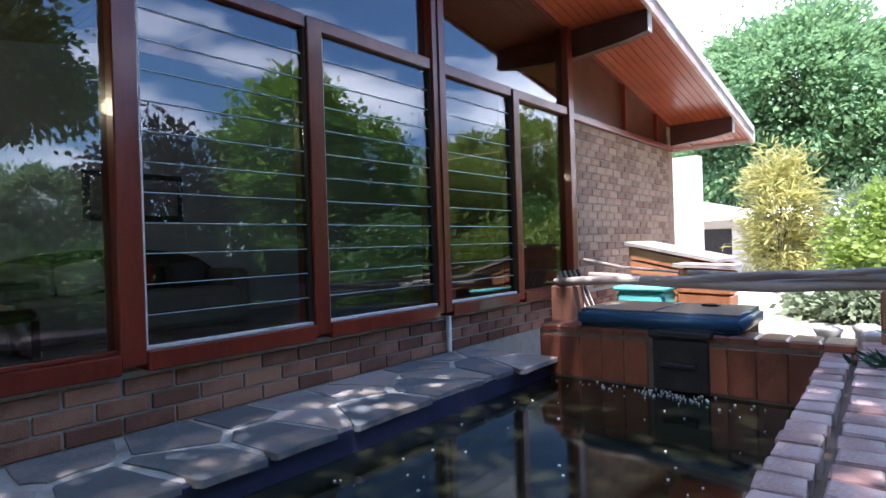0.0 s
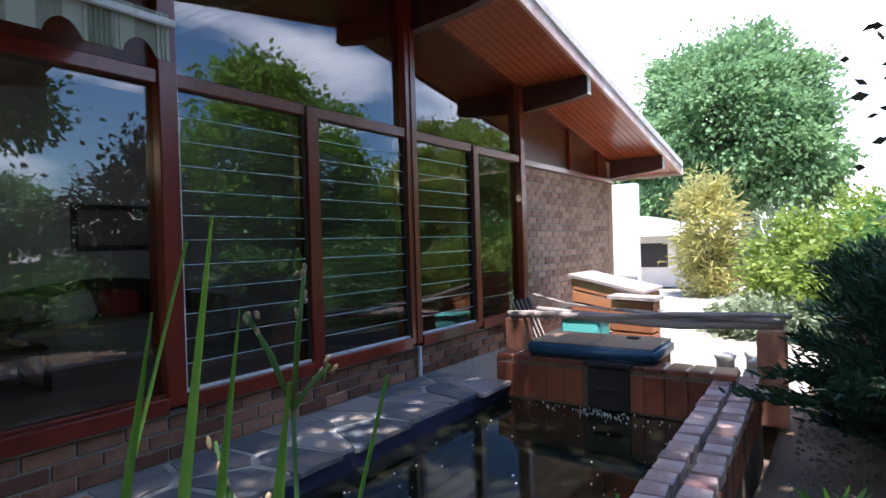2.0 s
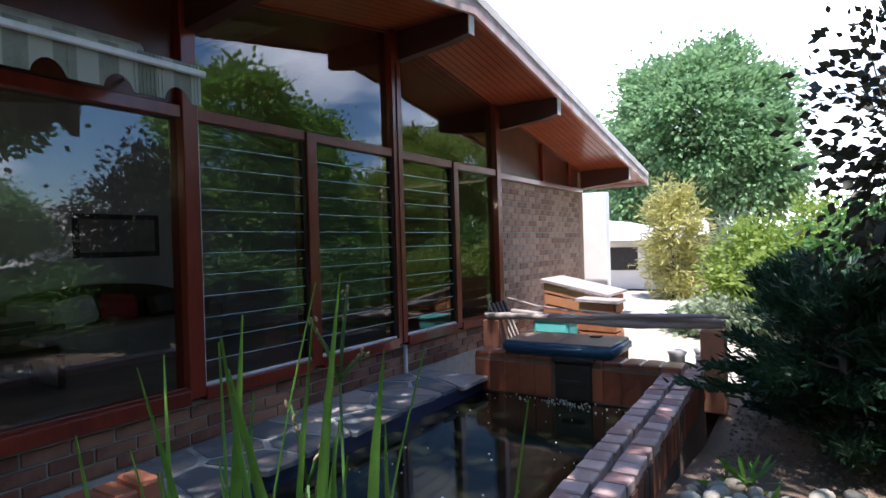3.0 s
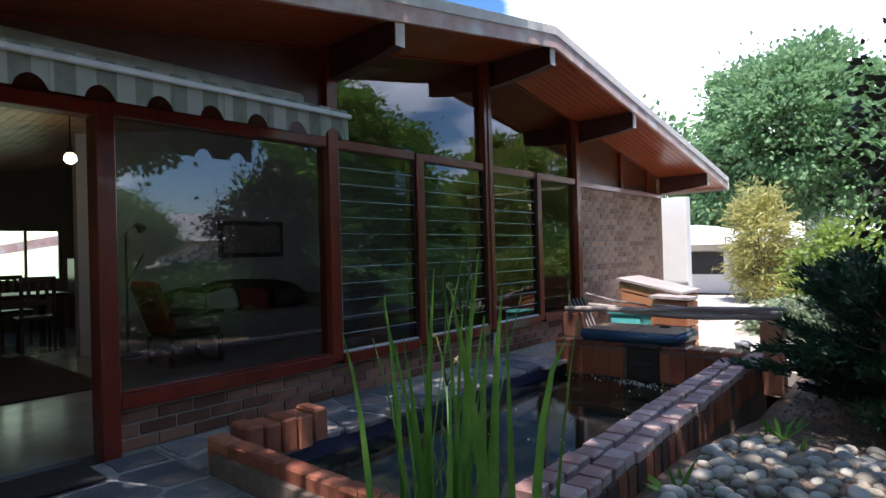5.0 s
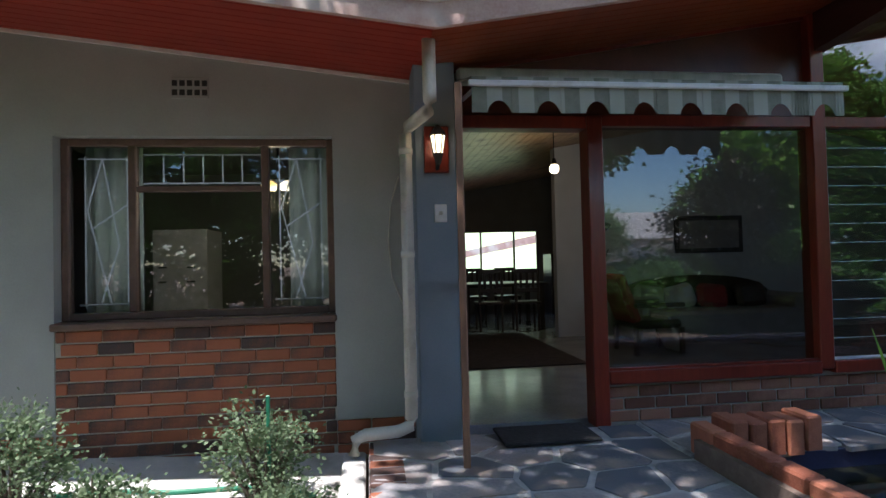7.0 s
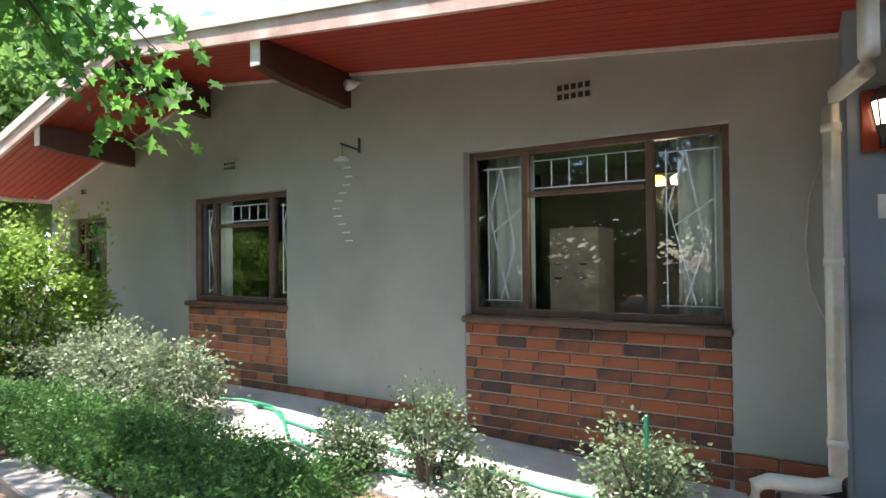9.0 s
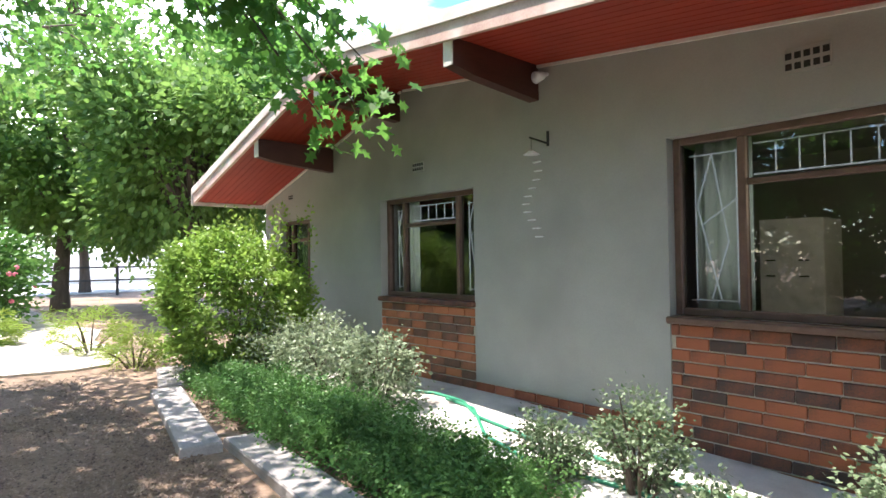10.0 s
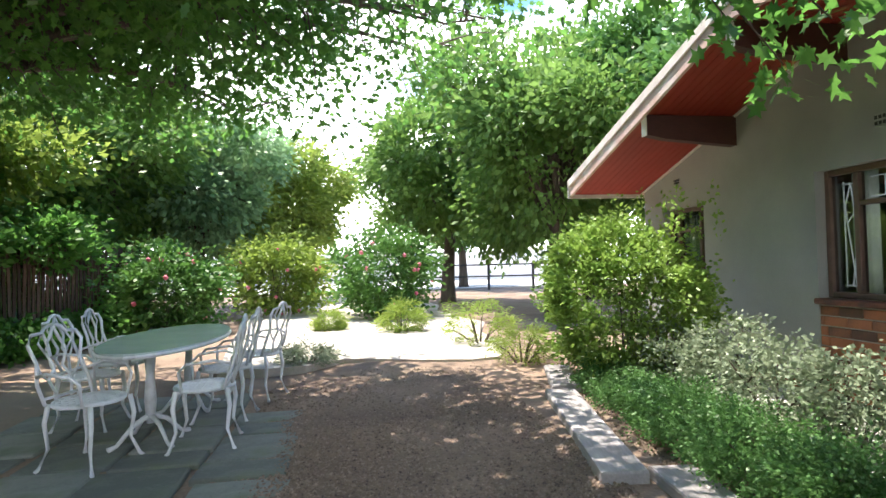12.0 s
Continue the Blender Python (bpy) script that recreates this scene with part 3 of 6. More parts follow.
box("door_jamb", -1.0, -0.93, -0.05, 0.12, -0.02, 2.14, RED_WOOD, glazing)


def pane(x0, x1, z0, z1, y=0.02):
    p = box("pane", x0, x1, y, y + 0.006, z0, z1, GLASS, glazing, 0)
    p.visible_shadow = False
    return p


pane(0.055, 1.665, 0.36, 2.07)
pane(5.0, 5.945, 0.36, 2.07)
for xa, xb in ((1.775, 3.825), (3.975, 5.945)):
    wp = wall_panel("pane", [(xa, 2.15), (xb, 2.15), (xb, soffit(xb)), (xa, soffit(xa))], 0.02, 0.026, GLASS, parent=glazing)
    wp.visible_shadow = False


def louvres(x0, x1, z0, z1, n):
    h = (z1 - z0) / n
    me = None
    for i in range(n):
        if me is None:
            bm = bmesh.new()
            add_box(bm, -(x1 - x0) / 2, (x1 - x0) / 2, -0.003, 0.003, -h * 0.5, h * 0.53)
            add_box(bm, -(x1 - x0) / 2, (x1 - x0) / 2, -0.0042, 0.0032, -h * 0.5 - 0.005, -h * 0.5, 1)
            bmesh.ops.recalc_face_normals(bm, faces=bm.faces)
            me = bpy.data.meshes.new("louvre_blade")
            bm.to_mesh(me)
            bm.free()
            me.materials.append(LOUVRE)
            me.materials.append(GLASS_EDGE)
        ob = new("louvre_blade", me)
        ob.parent = glazing
        ob.matrix_basis = pose((x0 + x1) / 2, 0.0, z0 + h * (i + 0.5), -2.2 + random.uniform(-0.25, 0.25))
        ob.visible_shadow = False
    for x in (x0 - 0.006, x1 + 0.006):
        box("louvre_channel", x - 0.006, x + 0.006, -0.03, 0.035, z0, z1, WHITE if x < x1 else BLACK, glazing, 0.002)


louvres(1.79, 2.70, 0.378, 2.065, 12)
louvres(2.84, 3.81, 0.378, 2.065, 12)
louvres(3.99, 4.885, 0.378, 2.065, 12)
# clear strip beside each white channel and a drain pipe on the wall under the middle post
box("wall_pipe", 3.93, 3.965, -0.045, -0.008, -0.02, 0.27, WHITE, glazing, 0.008)


# left windows
def casement(name, w, mullions, label):
    x0, x1, z0, z1 = w
    root = tagged(new(name), label, "window", kind="structure")
    y = LW + 0.09
    for a, b, c, d in ((x0, x0 + 0.05, z0, z1), (x1 - 0.05, x1, z0, z1), (x0 + 0.05, x1 - 0.05, z1 - 0.05, z1), (x0 + 0.05, x1 - 0.05, z0, z0 + 0.05)):
        box("frame", a, b, y, y + 0.07, c, d, WINDOW_BROWN, root)
    for mx in mullions:
        box("mullion", mx - 0.025, mx + 0.025, y - 0.005, y + 0.065, z0 + 0.05, z1 - 0.05, WINDOW_BROWN, root)
    tz = z1 - 0.28 * (z1 - z0)
    box("transom", mullions[0] + 0.025, mullions[1] - 0.025, y, y + 0.06, tz - 0.02, tz + 0.02, WINDOW_BROWN, root)
    g = box("pane", x0 + 0.04, x1 - 0.04, y + 0.03, y + 0.035, z0 + 0.04, z1 - 0.04, GLASS, root, 0)
    g.visible_shadow = False
    box("sill", x0 - 0.01, x1 + 0.01, LW - 0.05, LW + 0.1, z0 - 0.05, z0 - 0.002, WINDOW_BROWN if x1 > -4 else BRICK_RED, root, 0.01)
    # burglar bars
    bm = bmesh.new()
    yb = y + 0.1

    def bar(xa, za, xb, zb):
        tube(bm, [(xa, yb, za), (xb, yb, zb)], 0.006, 4)
    for a, b in ((x0 + 0.07, mullions[0] - 0.04), (mullions[1] + 0.04, x1 - 0.07)):
        bar(a, z0 + 0.1, b, z0 + 0.1)
        bar(a, z1 - 0.12, b, z1 - 0.12)
        k = b - a
        for s in (0.12, 0.92):
            bar(a + k * s, z0 + 0.08, a + k * s, z1 - 0.1)
        bar(a + k * 0.45, z1 - 0.12, a + k * 0.15, z0 + 0.75)
        bar(a + k * 0.15, z0 + 0.75, a + k * 0.6, z0 + 0.1)
        bar(a + k * 0.45, z1 - 0.12, a + k * 0.75, z0 + 0.5)
        bar(a + k * 0.75, z0 + 0.5, a + k * 0.4, z0 + 0.1)
        bar(a + k * 0.25, z0 + 0.62, a + k * 0.9, z0 + 0.78)
    a, b = mullions[0] + 0.04, mullions[1] - 0.04
    bar(a, z1 - 0.09, b, z1 - 0.09)
    bar(a, tz + 0.05, b, tz + 0.05)
    for i in range(1, 6):
        bar(a + (b - a) * i / 6, z1 - 0.09, a + (b - a) * i / 6, tz + 0.05)
    finish(bm, "burglar_bars", WHITE, root)
    return root


casement("window_1", WIN1, (-3.15, -2.28), "brown painted window with white burglar bars")
casement("window_2", WIN2, (-6.62, -5.78), "brown painted window with white burglar bars")
casement("window_3", WIN3, (-9.15, -8.7), "brown painted window with white burglar bars")

# ---- inside the house ----
def room(name, x0, x1, y0, y1, z0, z1, wall_mat, floor_mat, label):
    box("floor", x0, x1, y0, y1, z0 - 0.1, z0, floor_mat, None, 0)
    tagged(bpy.context.scene.collection.objects[-1], label + " floor", "floor", kind="structure")
    for n, a in (("wall_back", (x0, x1, y1, y1 + 0.1)), ("wall_side", (x0 - 0.1, x0, y0, y1 + 0.1)), ("wall_side", (x1, x1 + 0.1, y0, y1 + 0.1))):
        tagged(box(n, *a, z0, z1, wall_mat, None, 0), label + " wall", "wall", kind="structure")


# living room: partition with picture, open to the dining end
tagged(box("floor", -1.2, 9.0, 0.1, 8.7, -0.1, 0.01, ROOM_FLOOR, None, 0), "polished grey floor", "floor", kind="structure")
tagged(box("wall_partition", 1.15, 9.0, 4.3, 4.45, 0.01, 3.2, ROOM_WALL, None, 0), "grey white living room wall", "wall", kind="structure")
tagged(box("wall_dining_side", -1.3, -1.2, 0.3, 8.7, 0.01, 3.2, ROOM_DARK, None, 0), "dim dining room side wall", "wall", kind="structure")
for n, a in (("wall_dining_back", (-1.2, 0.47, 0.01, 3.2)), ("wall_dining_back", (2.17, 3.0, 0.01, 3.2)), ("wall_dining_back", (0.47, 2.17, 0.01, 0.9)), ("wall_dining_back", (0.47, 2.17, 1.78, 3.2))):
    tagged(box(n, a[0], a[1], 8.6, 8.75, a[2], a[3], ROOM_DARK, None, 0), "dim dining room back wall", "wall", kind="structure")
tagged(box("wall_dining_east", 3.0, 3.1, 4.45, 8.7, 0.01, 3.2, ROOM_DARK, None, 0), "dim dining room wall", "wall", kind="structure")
bwin = tagged(new("window_back"), "small back window with a glowing garden backdrop view", "window", kind="structure")
for x in (0.47, 0.85, 1.6, 2.13):
    box("mullion", x, x + 0.04, 8.6, 8.66, 0.9, 1.78, WINDOW_BROWN, bwin)
# Emissive green panel in place of the sunlit garden outside the back window.
back_bd = box("backdrop", -1.5, 5.5, 12.5, 12.6, 0.0, 3.5, lamp_material("glowing garden backdrop", (0.45, 0.75, 0.3), 0.9), None, 0)
tagged(back_bd, "glowing green panel standing for the sunlit garden", "garden", kind="structure")
tagged(wall_panel("roof_far", [(1.1, 1.25), (3.6, 1.7), (3.6, 1.95), (1.1, 1.45)], 12.2, 12.3, FASCIA), "pale neighbouring roof edge behind the house", "roof", kind="structure")
# knotty pine ceiling of the dining end, hung under the roof
bm = bmesh.new()
for i in range(34):
    xa = -1.2 + i * 0.12
    vs = add_box(bm, xa, xa + 0.113, 0.36, 8.6, -0.03, -0.012)
    for v in vs:
        v.co.z += soffit(v.co.x)
tagged(finish(bm, "ceiling", PINE), "knotty pine boarded ceiling", "ceiling", kind="structure")


def lamp_pendant(x, y, z, name, label, mat, watts, colour):
    root = empty(name, label, "lamp", (x, y, z))
    bm = bmesh.new()
    bmesh.ops.create_uvsphere(bm, u_segments=12, v_segments=8, radius=0.06)
    finish(bm, "bulb", mat, root, True)
    bm = bmesh.new()
    tube(bm, [(0, 0, 0.05), (0, 0, max(0.2, soffit(x) - z - 0.03))], 0.006, 6)
    tube(bm, [(0, 0, 0.05), (0, 0, 0.12)], [0.035, 0.02], 10)
    finish(bm, "cord", BLACK, root)
    l = new("lamp_light", bpy.data.lights.new("lamp_light", 'POINT'))
    l.data.energy, l.data.color, l.data.shadow_soft_size = watts, colour, 0.08
    l.location = (0, 0, -0.12)
    l.parent = root
    return root


lamp_pendant(0.62, 2.7, 2.22, "pendant_lamp", "small lit pendant lamp under the pine ceiling", BULB, 4, (1, 0.8, 0.5))


def chair_simple(at, rz, mat):
    root = empty("dining_chair", "dark wooden dining chair with a slatted back", "chair", (0, 0, 0), "dining chairs")
    for x in (-0.18, 0.18):
        for y, h in ((-0.18, 0.45), (0.18, 1.0)):
            box("leg", x - 0.02, x + 0.02, y - 0.02, y + 0.02, 0, h, mat, root)
    box("seat", -0.22, 0.22, -0.22, 0.22, 0.43, 0.47, mat, root, 0.01)
    for z in (0.62, 0.93):
        box("rail", -0.2, 0.2, 0.165, 0.195, z, z + 0.07, mat, root)
    for x in (-0.1, 0, 0.1):
        box("slat", x - 0.02, x + 0.02, 0.17, 0.19, 0.66, 0.95, mat, root, 0.003)
    root.matrix_basis = pose(*at, 0, 0, rz)
    return root


c0 = chair_simple((0.35, 5.4, 0.01), 180, DARK_WOOD)
for x, y, r in ((0.95, 5.35, 175), (0.4, 7.0, 0), (1.05, 7.0, 5), (-0.75, 3.6, 90)):
    copy_thing(c0, pose(x, y, 0.01, 0, 0, r))
dt = empty("dining_table", "dark wooden dining table", "table", (0.65, 6.2, 0.01))
box("top", -0.7, 0.8, -0.55, 0.55, 0.71, 0.75, DARK_WOOD, dt, 0.01)
for x in (-0.6, 0.7):
    for y in (-0.45, 0.45):
        box("leg", x - 0.04, x + 0.04, y - 0.04, y + 0.04, 0, 0.71, DARK_WOOD, dt)
tagged(box("rug", -0.95, 0.75, 2.1, 4.9, 0.012, 0.022, RUG, None, 0.004), "dark woven rug on the grey floor", "rug")
sf = empty("sofa", "pale grey rumpled sofa with an arched dark back", "sofa", (3.15, 3.75, 0.01))
box("base", -1.15, 1.15, -0.45, 0.45, 0.0, 0.40, SOFA, sf, 0.05)
bm = bmesh.new()
arc = [(-1.15, 0.38)] + [(-1.15 + 2.3 * k / 16, 0.62 + 0.24 * math.sin(math.pi * k / 16) ** 0.5) for k in range(17)] + [(1.15, 0.38)]
lo, hi = [bm.verts.new((x, 0.24, z)) for x, z in arc], [bm.verts.new((x, 0.46, z)) for x, z in arc]
bm.faces.new(lo)
bm.faces.new(hi[::-1])
for k in range(len(arc)):
    bm.faces.new((lo[k], lo[(k + 1) % len(arc)], hi[(k + 1) % len(arc)], hi[k]))
bmesh.ops.bevel(bm, geom=[e for e in bm.edges if abs(e.verts[0].co.y - e.verts[1].co.y) < 0.01], offset=0.04, segments=2, affect='EDGES')
finish(bm, "backrest", DARK_WOOD, sf, True)
for x in (-1.25, 1.05):
    box("armrest", x, x + 0.2, -0.45, 0.45, 0.0, 0.60, SOFA, sf, 0.06)
for x, m, tilt in ((-0.8, SOFA, 8), (-0.35, ROOM_WALL, -12), (0.15, RED_CLOTH, 6), (0.75, DARK_WOOD, -5)):
    c = box("cushion", -0.23, 0.23, -0.08, 0.08, -0.17, 0.17, m, sf, 0.06)
    c.matrix_basis = pose(x, 0.12, 0.56, -14, tilt, 0)
ac = empty("armchair", "red reclining armchair with a pale throw", "chair", (1.75, 2.75, 0.01))
box("seat", -0.3, 0.3, -0.3, 0.3, 0.3, 0.40, DARK_WOOD, ac, 0.04)
b_ = box("backrest", -0.06, 0.06, -0.28, 0.28, 0.0, 0.62, RED_CLOTH, ac, 0.04)
b_.matrix_basis = pose(-0.24, 0.0, 0.36, 0, -20, 0)
b_ = box("throw", -0.03, 0.03, -0.2, 0.2, -0.05, 0.42, ROOM_WALL, ac, 0.02)
b_.matrix_basis = pose(0.30, -0.05, 0.05, 0, -24, 0)
for x in (-0.28, 0.28):
    for y in (-0.28, 0.28):
        box("leg", x - 0.025, x + 0.025, y - 0.025, y + 0.025, 0, 0.31, DARK_WOOD, ac)
for y in (-0.3, 0.3):
    box("armrest", -0.3, 0.3, y - 0.04, y + 0.04, 0.55, 0.6, DARK_WOOD, ac)
pic = empty("picture", "dark framed picture on the living room wall", "picture", (3.54, 4.28, 1.47))
box("frame", -0.55, 0.55, -0.02, 0.02, -0.28, 0.28, BLACK, pic)
box("canvas", -0.48, 0.48, -0.026, -0.02, -0.21, 0.21, SOFA, pic, 0)
fl = empty("floor_lamp", "thin dark metal floor lamp", "lamp", (1.45, 3.6, 0.01))
bm = bmesh.new()
tube(bm, [(0, 0, 0), (0, 0, 0.03)], 0.13, 14)
tube(bm, [(0, 0, 0.03), (0, 0, 1.5), (0.12, 0, 1.62)], 0.012, 6)
tube(bm, [(0.0, 0, 0.9), (0.2, 0, 1.25)], 0.01, 6)
tube(bm, [(0.12, 0, 1.62), (0.2, 0, 1.55)], [0.03, 0.06], 10)
finish(bm, "stand", BLACK, fl)
cab = empty("cabinet", "dark glass fronted cabinet", "cabinet", (2.5, 7.9, 0.01))
box("body", -0.35, 0.35, -0.25, 0.3, 0, 1.25, DARK_WOOD, cab)
for z in (0.35, 0.65, 0.95):
    box("shelf_front", -0.3, 0.3, -0.27, -0.25, z, z + 0.03, WHITE, cab, 0.003)

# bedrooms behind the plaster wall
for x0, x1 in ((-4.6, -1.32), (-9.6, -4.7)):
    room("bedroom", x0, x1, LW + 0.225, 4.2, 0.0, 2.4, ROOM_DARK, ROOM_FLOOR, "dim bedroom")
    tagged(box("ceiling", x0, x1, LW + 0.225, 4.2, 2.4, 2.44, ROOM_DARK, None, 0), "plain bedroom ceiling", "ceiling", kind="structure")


def curtain(x0, x1, z0, z1, y):
    bm = bmesh.new()
    n = int((x1 - x0) / 0.018)
    rows = [[bm.verts.new((x0 + (x1 - x0) * i / n, y + 0.022 * math.sin(i * 1.1) + 0.008 * math.sin(i * 2.7), z)) for i in range(n + 1)] for z in (z0, (z0 + z1) / 2, z1)]
    for a, b in zip(rows, rows[1:]):
        for i in range(n):
            bm.faces.new((a[i], a[i + 1], b[i + 1], b[i]))
    ob = finish(bm, "curtain", CURTAIN, None, True)
    s = ob.modifiers.new("thick", 'SOLIDIFY')
    s.thickness = 0.003
    return tagged(ob, "pale green pleated curtain hanging in the window", "curtain", "curtains")


for a, b, w in ((-3.55, -3.16, WIN1), (-2.15, -1.84, WIN1), (-6.9, -6.66, WIN2), (-5.72, -5.5, WIN2), (-9.3, -9.18, WIN3)):
    curtain(a, b, w[2] - 0.3, 2.4, LW + 0.33)
wd = empty("wardrobe", "white painted wardrobe with small drawers", "wardrobe", (-3.55, 2.7, 0.0))
box("body", -0.24, 0.3, -0.3, 0.3, 0, 1.55, WHITE, wd)
for z in (1.0, 1.15):
    for x in (-0.14, 0.14):
        box("handle", x - 0.04, x + 0.04, -0.325, -0.302, z, z + 0.015, BLACK, wd, 0.002)
br = empty("ceiling_lamp", "brass ceiling lamp with lit yellow shades", "lamp", (-2.35, 1.3, 1.86))
for x in (-0.08, 0.08):
    bm = bmesh.new()
    tube(bm, [(x, 0, 0.03), (x, 0, 0.0), (x, 0, -0.05)], [0.03, 0.07, 0.06], 12)
    finish(bm, "shade", BULB_YELLOW if x < 0 else BULB, br, True)
bm = bmesh.new()
tube(bm, [(0, 0, 0.04), (0, 0, 0.53)], 0.012, 8)
tube(bm, [(-0.1, 0, 0.045), (0.1, 0, 0.045)], 0.012, 6)
finish(bm, "stem", BLACK, br)
lb = new("lamp_light", bpy.data.lights.new("lamp_light", 'POINT'))
lb.data.energy, lb.data.color, lb.data.shadow_soft_size = 6, (1, 0.8, 0.5), 0.1
lb.location = (0, 0, -0.15)
lb.parent = br

# area lamps added in the window openings to stand in for daylight
for nm, x, z, sx, sz, w, y in (("window_daylight", 3.0, 1.3, 5.8, 1.6, 2.5, 0.22), ("window_daylight", -2.7, 1.42, 1.6, 1.0, 1.0, LW + 0.165), ("window_daylight", -6.2, 1.35, 1.3, 0.9, 0.9, LW + 0.165)):
    al = new(nm, bpy.data.lights.new(nm, 'AREA'))
    al.data.shape, al.data.size, al.data.size_y, al.data.energy = 'RECTANGLE', sx, sz, w
    al.data.color = (0.85, 0.93, 1.0)
    al.matrix_world = look((x, y, z), (x, y + 1, z))

# ---- entrance ----
gd = empty("garden_gate_door", "open slatted timber screen door beside the entrance", "door", (-0.96, -0.06, 0.0))
DOORM = pose(-0.96, -0.06, 0.02, 0, 0, -99)
gd.matrix_basis = DOORM
for x in (0.0, 0.68):
    box("stile", x, x + 0.075, -0.02, 0.02, 0.02, 2.1, TIMBER_RAW, gd)
for z in (0.06, 0.95, 2.02):
    box("rail", 0.075, 0.68, -0.018, 0.018, z, z + 0.08, TIMBER_RAW, gd)
for i in range(9):
    x = 0.11 + i * 0.065
    box("slat", x, x + 0.022, -0.008, 0.008, 0.14, 0.95, TIMBER_RAW, gd, 0.002)
    box("slat", x, x + 0.022, -0.008, 0.008, 1.03, 2.02, TIMBER_RAW, gd, 0.002)
mt = box("door_mat", -0.78, -0.16, -0.42, -0.05, 0.012, 0.03, MAT_RUBBER, None, 0.006)
tagged(mt, "black rubber door mat on the flagstones", "mat")
pl = empty("porch_lamp", "lit lantern on a red wooden wall plate", "lamp", (-1.13, -0.18, 1.86))
box("plate", -0.08, 0.08, -0.025, -0.001, -0.14, 0.16, RED_WOOD, pl)
bm = bmesh.new()
tube(bm, [(0, -0.10, -0.03), (0, -0.10, 0.08)], [0.028, 0.046], 6)
finish(bm, "lantern_glass", BULB, pl)
bm = bmesh.new()
tube(bm, [(0, -0.10, 0.08), (0, -0.10, 0.105), (0, -0.10, 0.15)], [0.058, 0.045, 0.01], 6)
for a in range(6):
    c, q = math.cos(a * math.pi / 3), math.sin(a * math.pi / 3)
    tube(bm, [(0.03 * c, -0.10 + 0.03 * q, -0.03), (0.05 * c, -0.10 + 0.05 * q, 0.085)], 0.005, 4)
finish(bm, "lantern_cap", BLACK, pl)
bm = bmesh.new()
tube(bm, [(0, -0.10, -0.10), (0, -0.10, -0.03)], [0.015, 0.034], 6)
tube(bm, [(0, -0.10, -0.09), (0, -0.05, -0.12), (0, -0.02, -0.05)], 0.012, 6)
finish(bm, "lantern_frame", BLACK, pl)
pll = new("lamp_light", bpy.data.lights.new("lamp_light", 'POINT'))
pll.data.energy, pll.data.color, pll.data.shadow_soft_size = 0.12, (1, 0.8, 0.5), 0.05
pll.location = (0, -0.2, 0.05)
pll.parent = pl
sw = empty("bell_switch", "white doorbell switch plate on the pier", "switch", (-1.11, -0.18, 1.46))
box("plate", -0.04, 0.04, -0.012, -0.001, -0.058, 0.058, WHITE, sw, 0.004)
box("button", -0.012, 0.012, -0.018, -0.012, -0.012, 0.012, PVC, sw, 0.003)
dp = empty("downpipe", "cream plastic rain downpipe with elbows", "pipe")
bm = bmesh.new()
tube(bm, [(-1.21, -0.6, 2.44), (-1.21, -0.6, 2.07), (-1.22, -0.57, 2.02), (-1.31, -0.28, 2.0), (-1.33, -0.22, 1.96), (-1.33, -0.22, 0.17), (-1.34, -0.22, 0.12), (-1.42, -0.22, 0.09), (-1.62, -0.23, 0.085), (-1.68, -0.24, 0.06), (-1.69, -0.25, -0.03)], 0.04, 12)
finish(bm, "pipe", PVC, dp, True)
for z in (0.32, 1.2, 1.85):
    bm = bmesh.new()
    tube(bm, [(-1.33, -0.22, z - 0.02), (-1.33, -0.22, z + 0.02)], 0.045, 12)
    finish(bm, "collar", PVC, dp, True)
ch = box("drain_channel", -1.76, -1.62, -1.4, -0.12, -0.25, -0.05, CONCRETE, None, 0.012)
tagged(ch, "narrow pale concrete drain channel", "drain", kind="structure")
cb = empty("wall_cable", "thin white cable looping down the wall", "cable")
bm = bmesh.new()
tube(bm, [(-1.36, LW - 0.01, 1.75), (-1.42, LW - 0.012, 1.55), (-1.44, LW - 0.012, 1.3), (-1.42, LW - 0.012, 1.05), (-1.35, LW - 0.01, 0.86)], 0.005, 5)
finish(bm, "cable", PVC, cb, True)


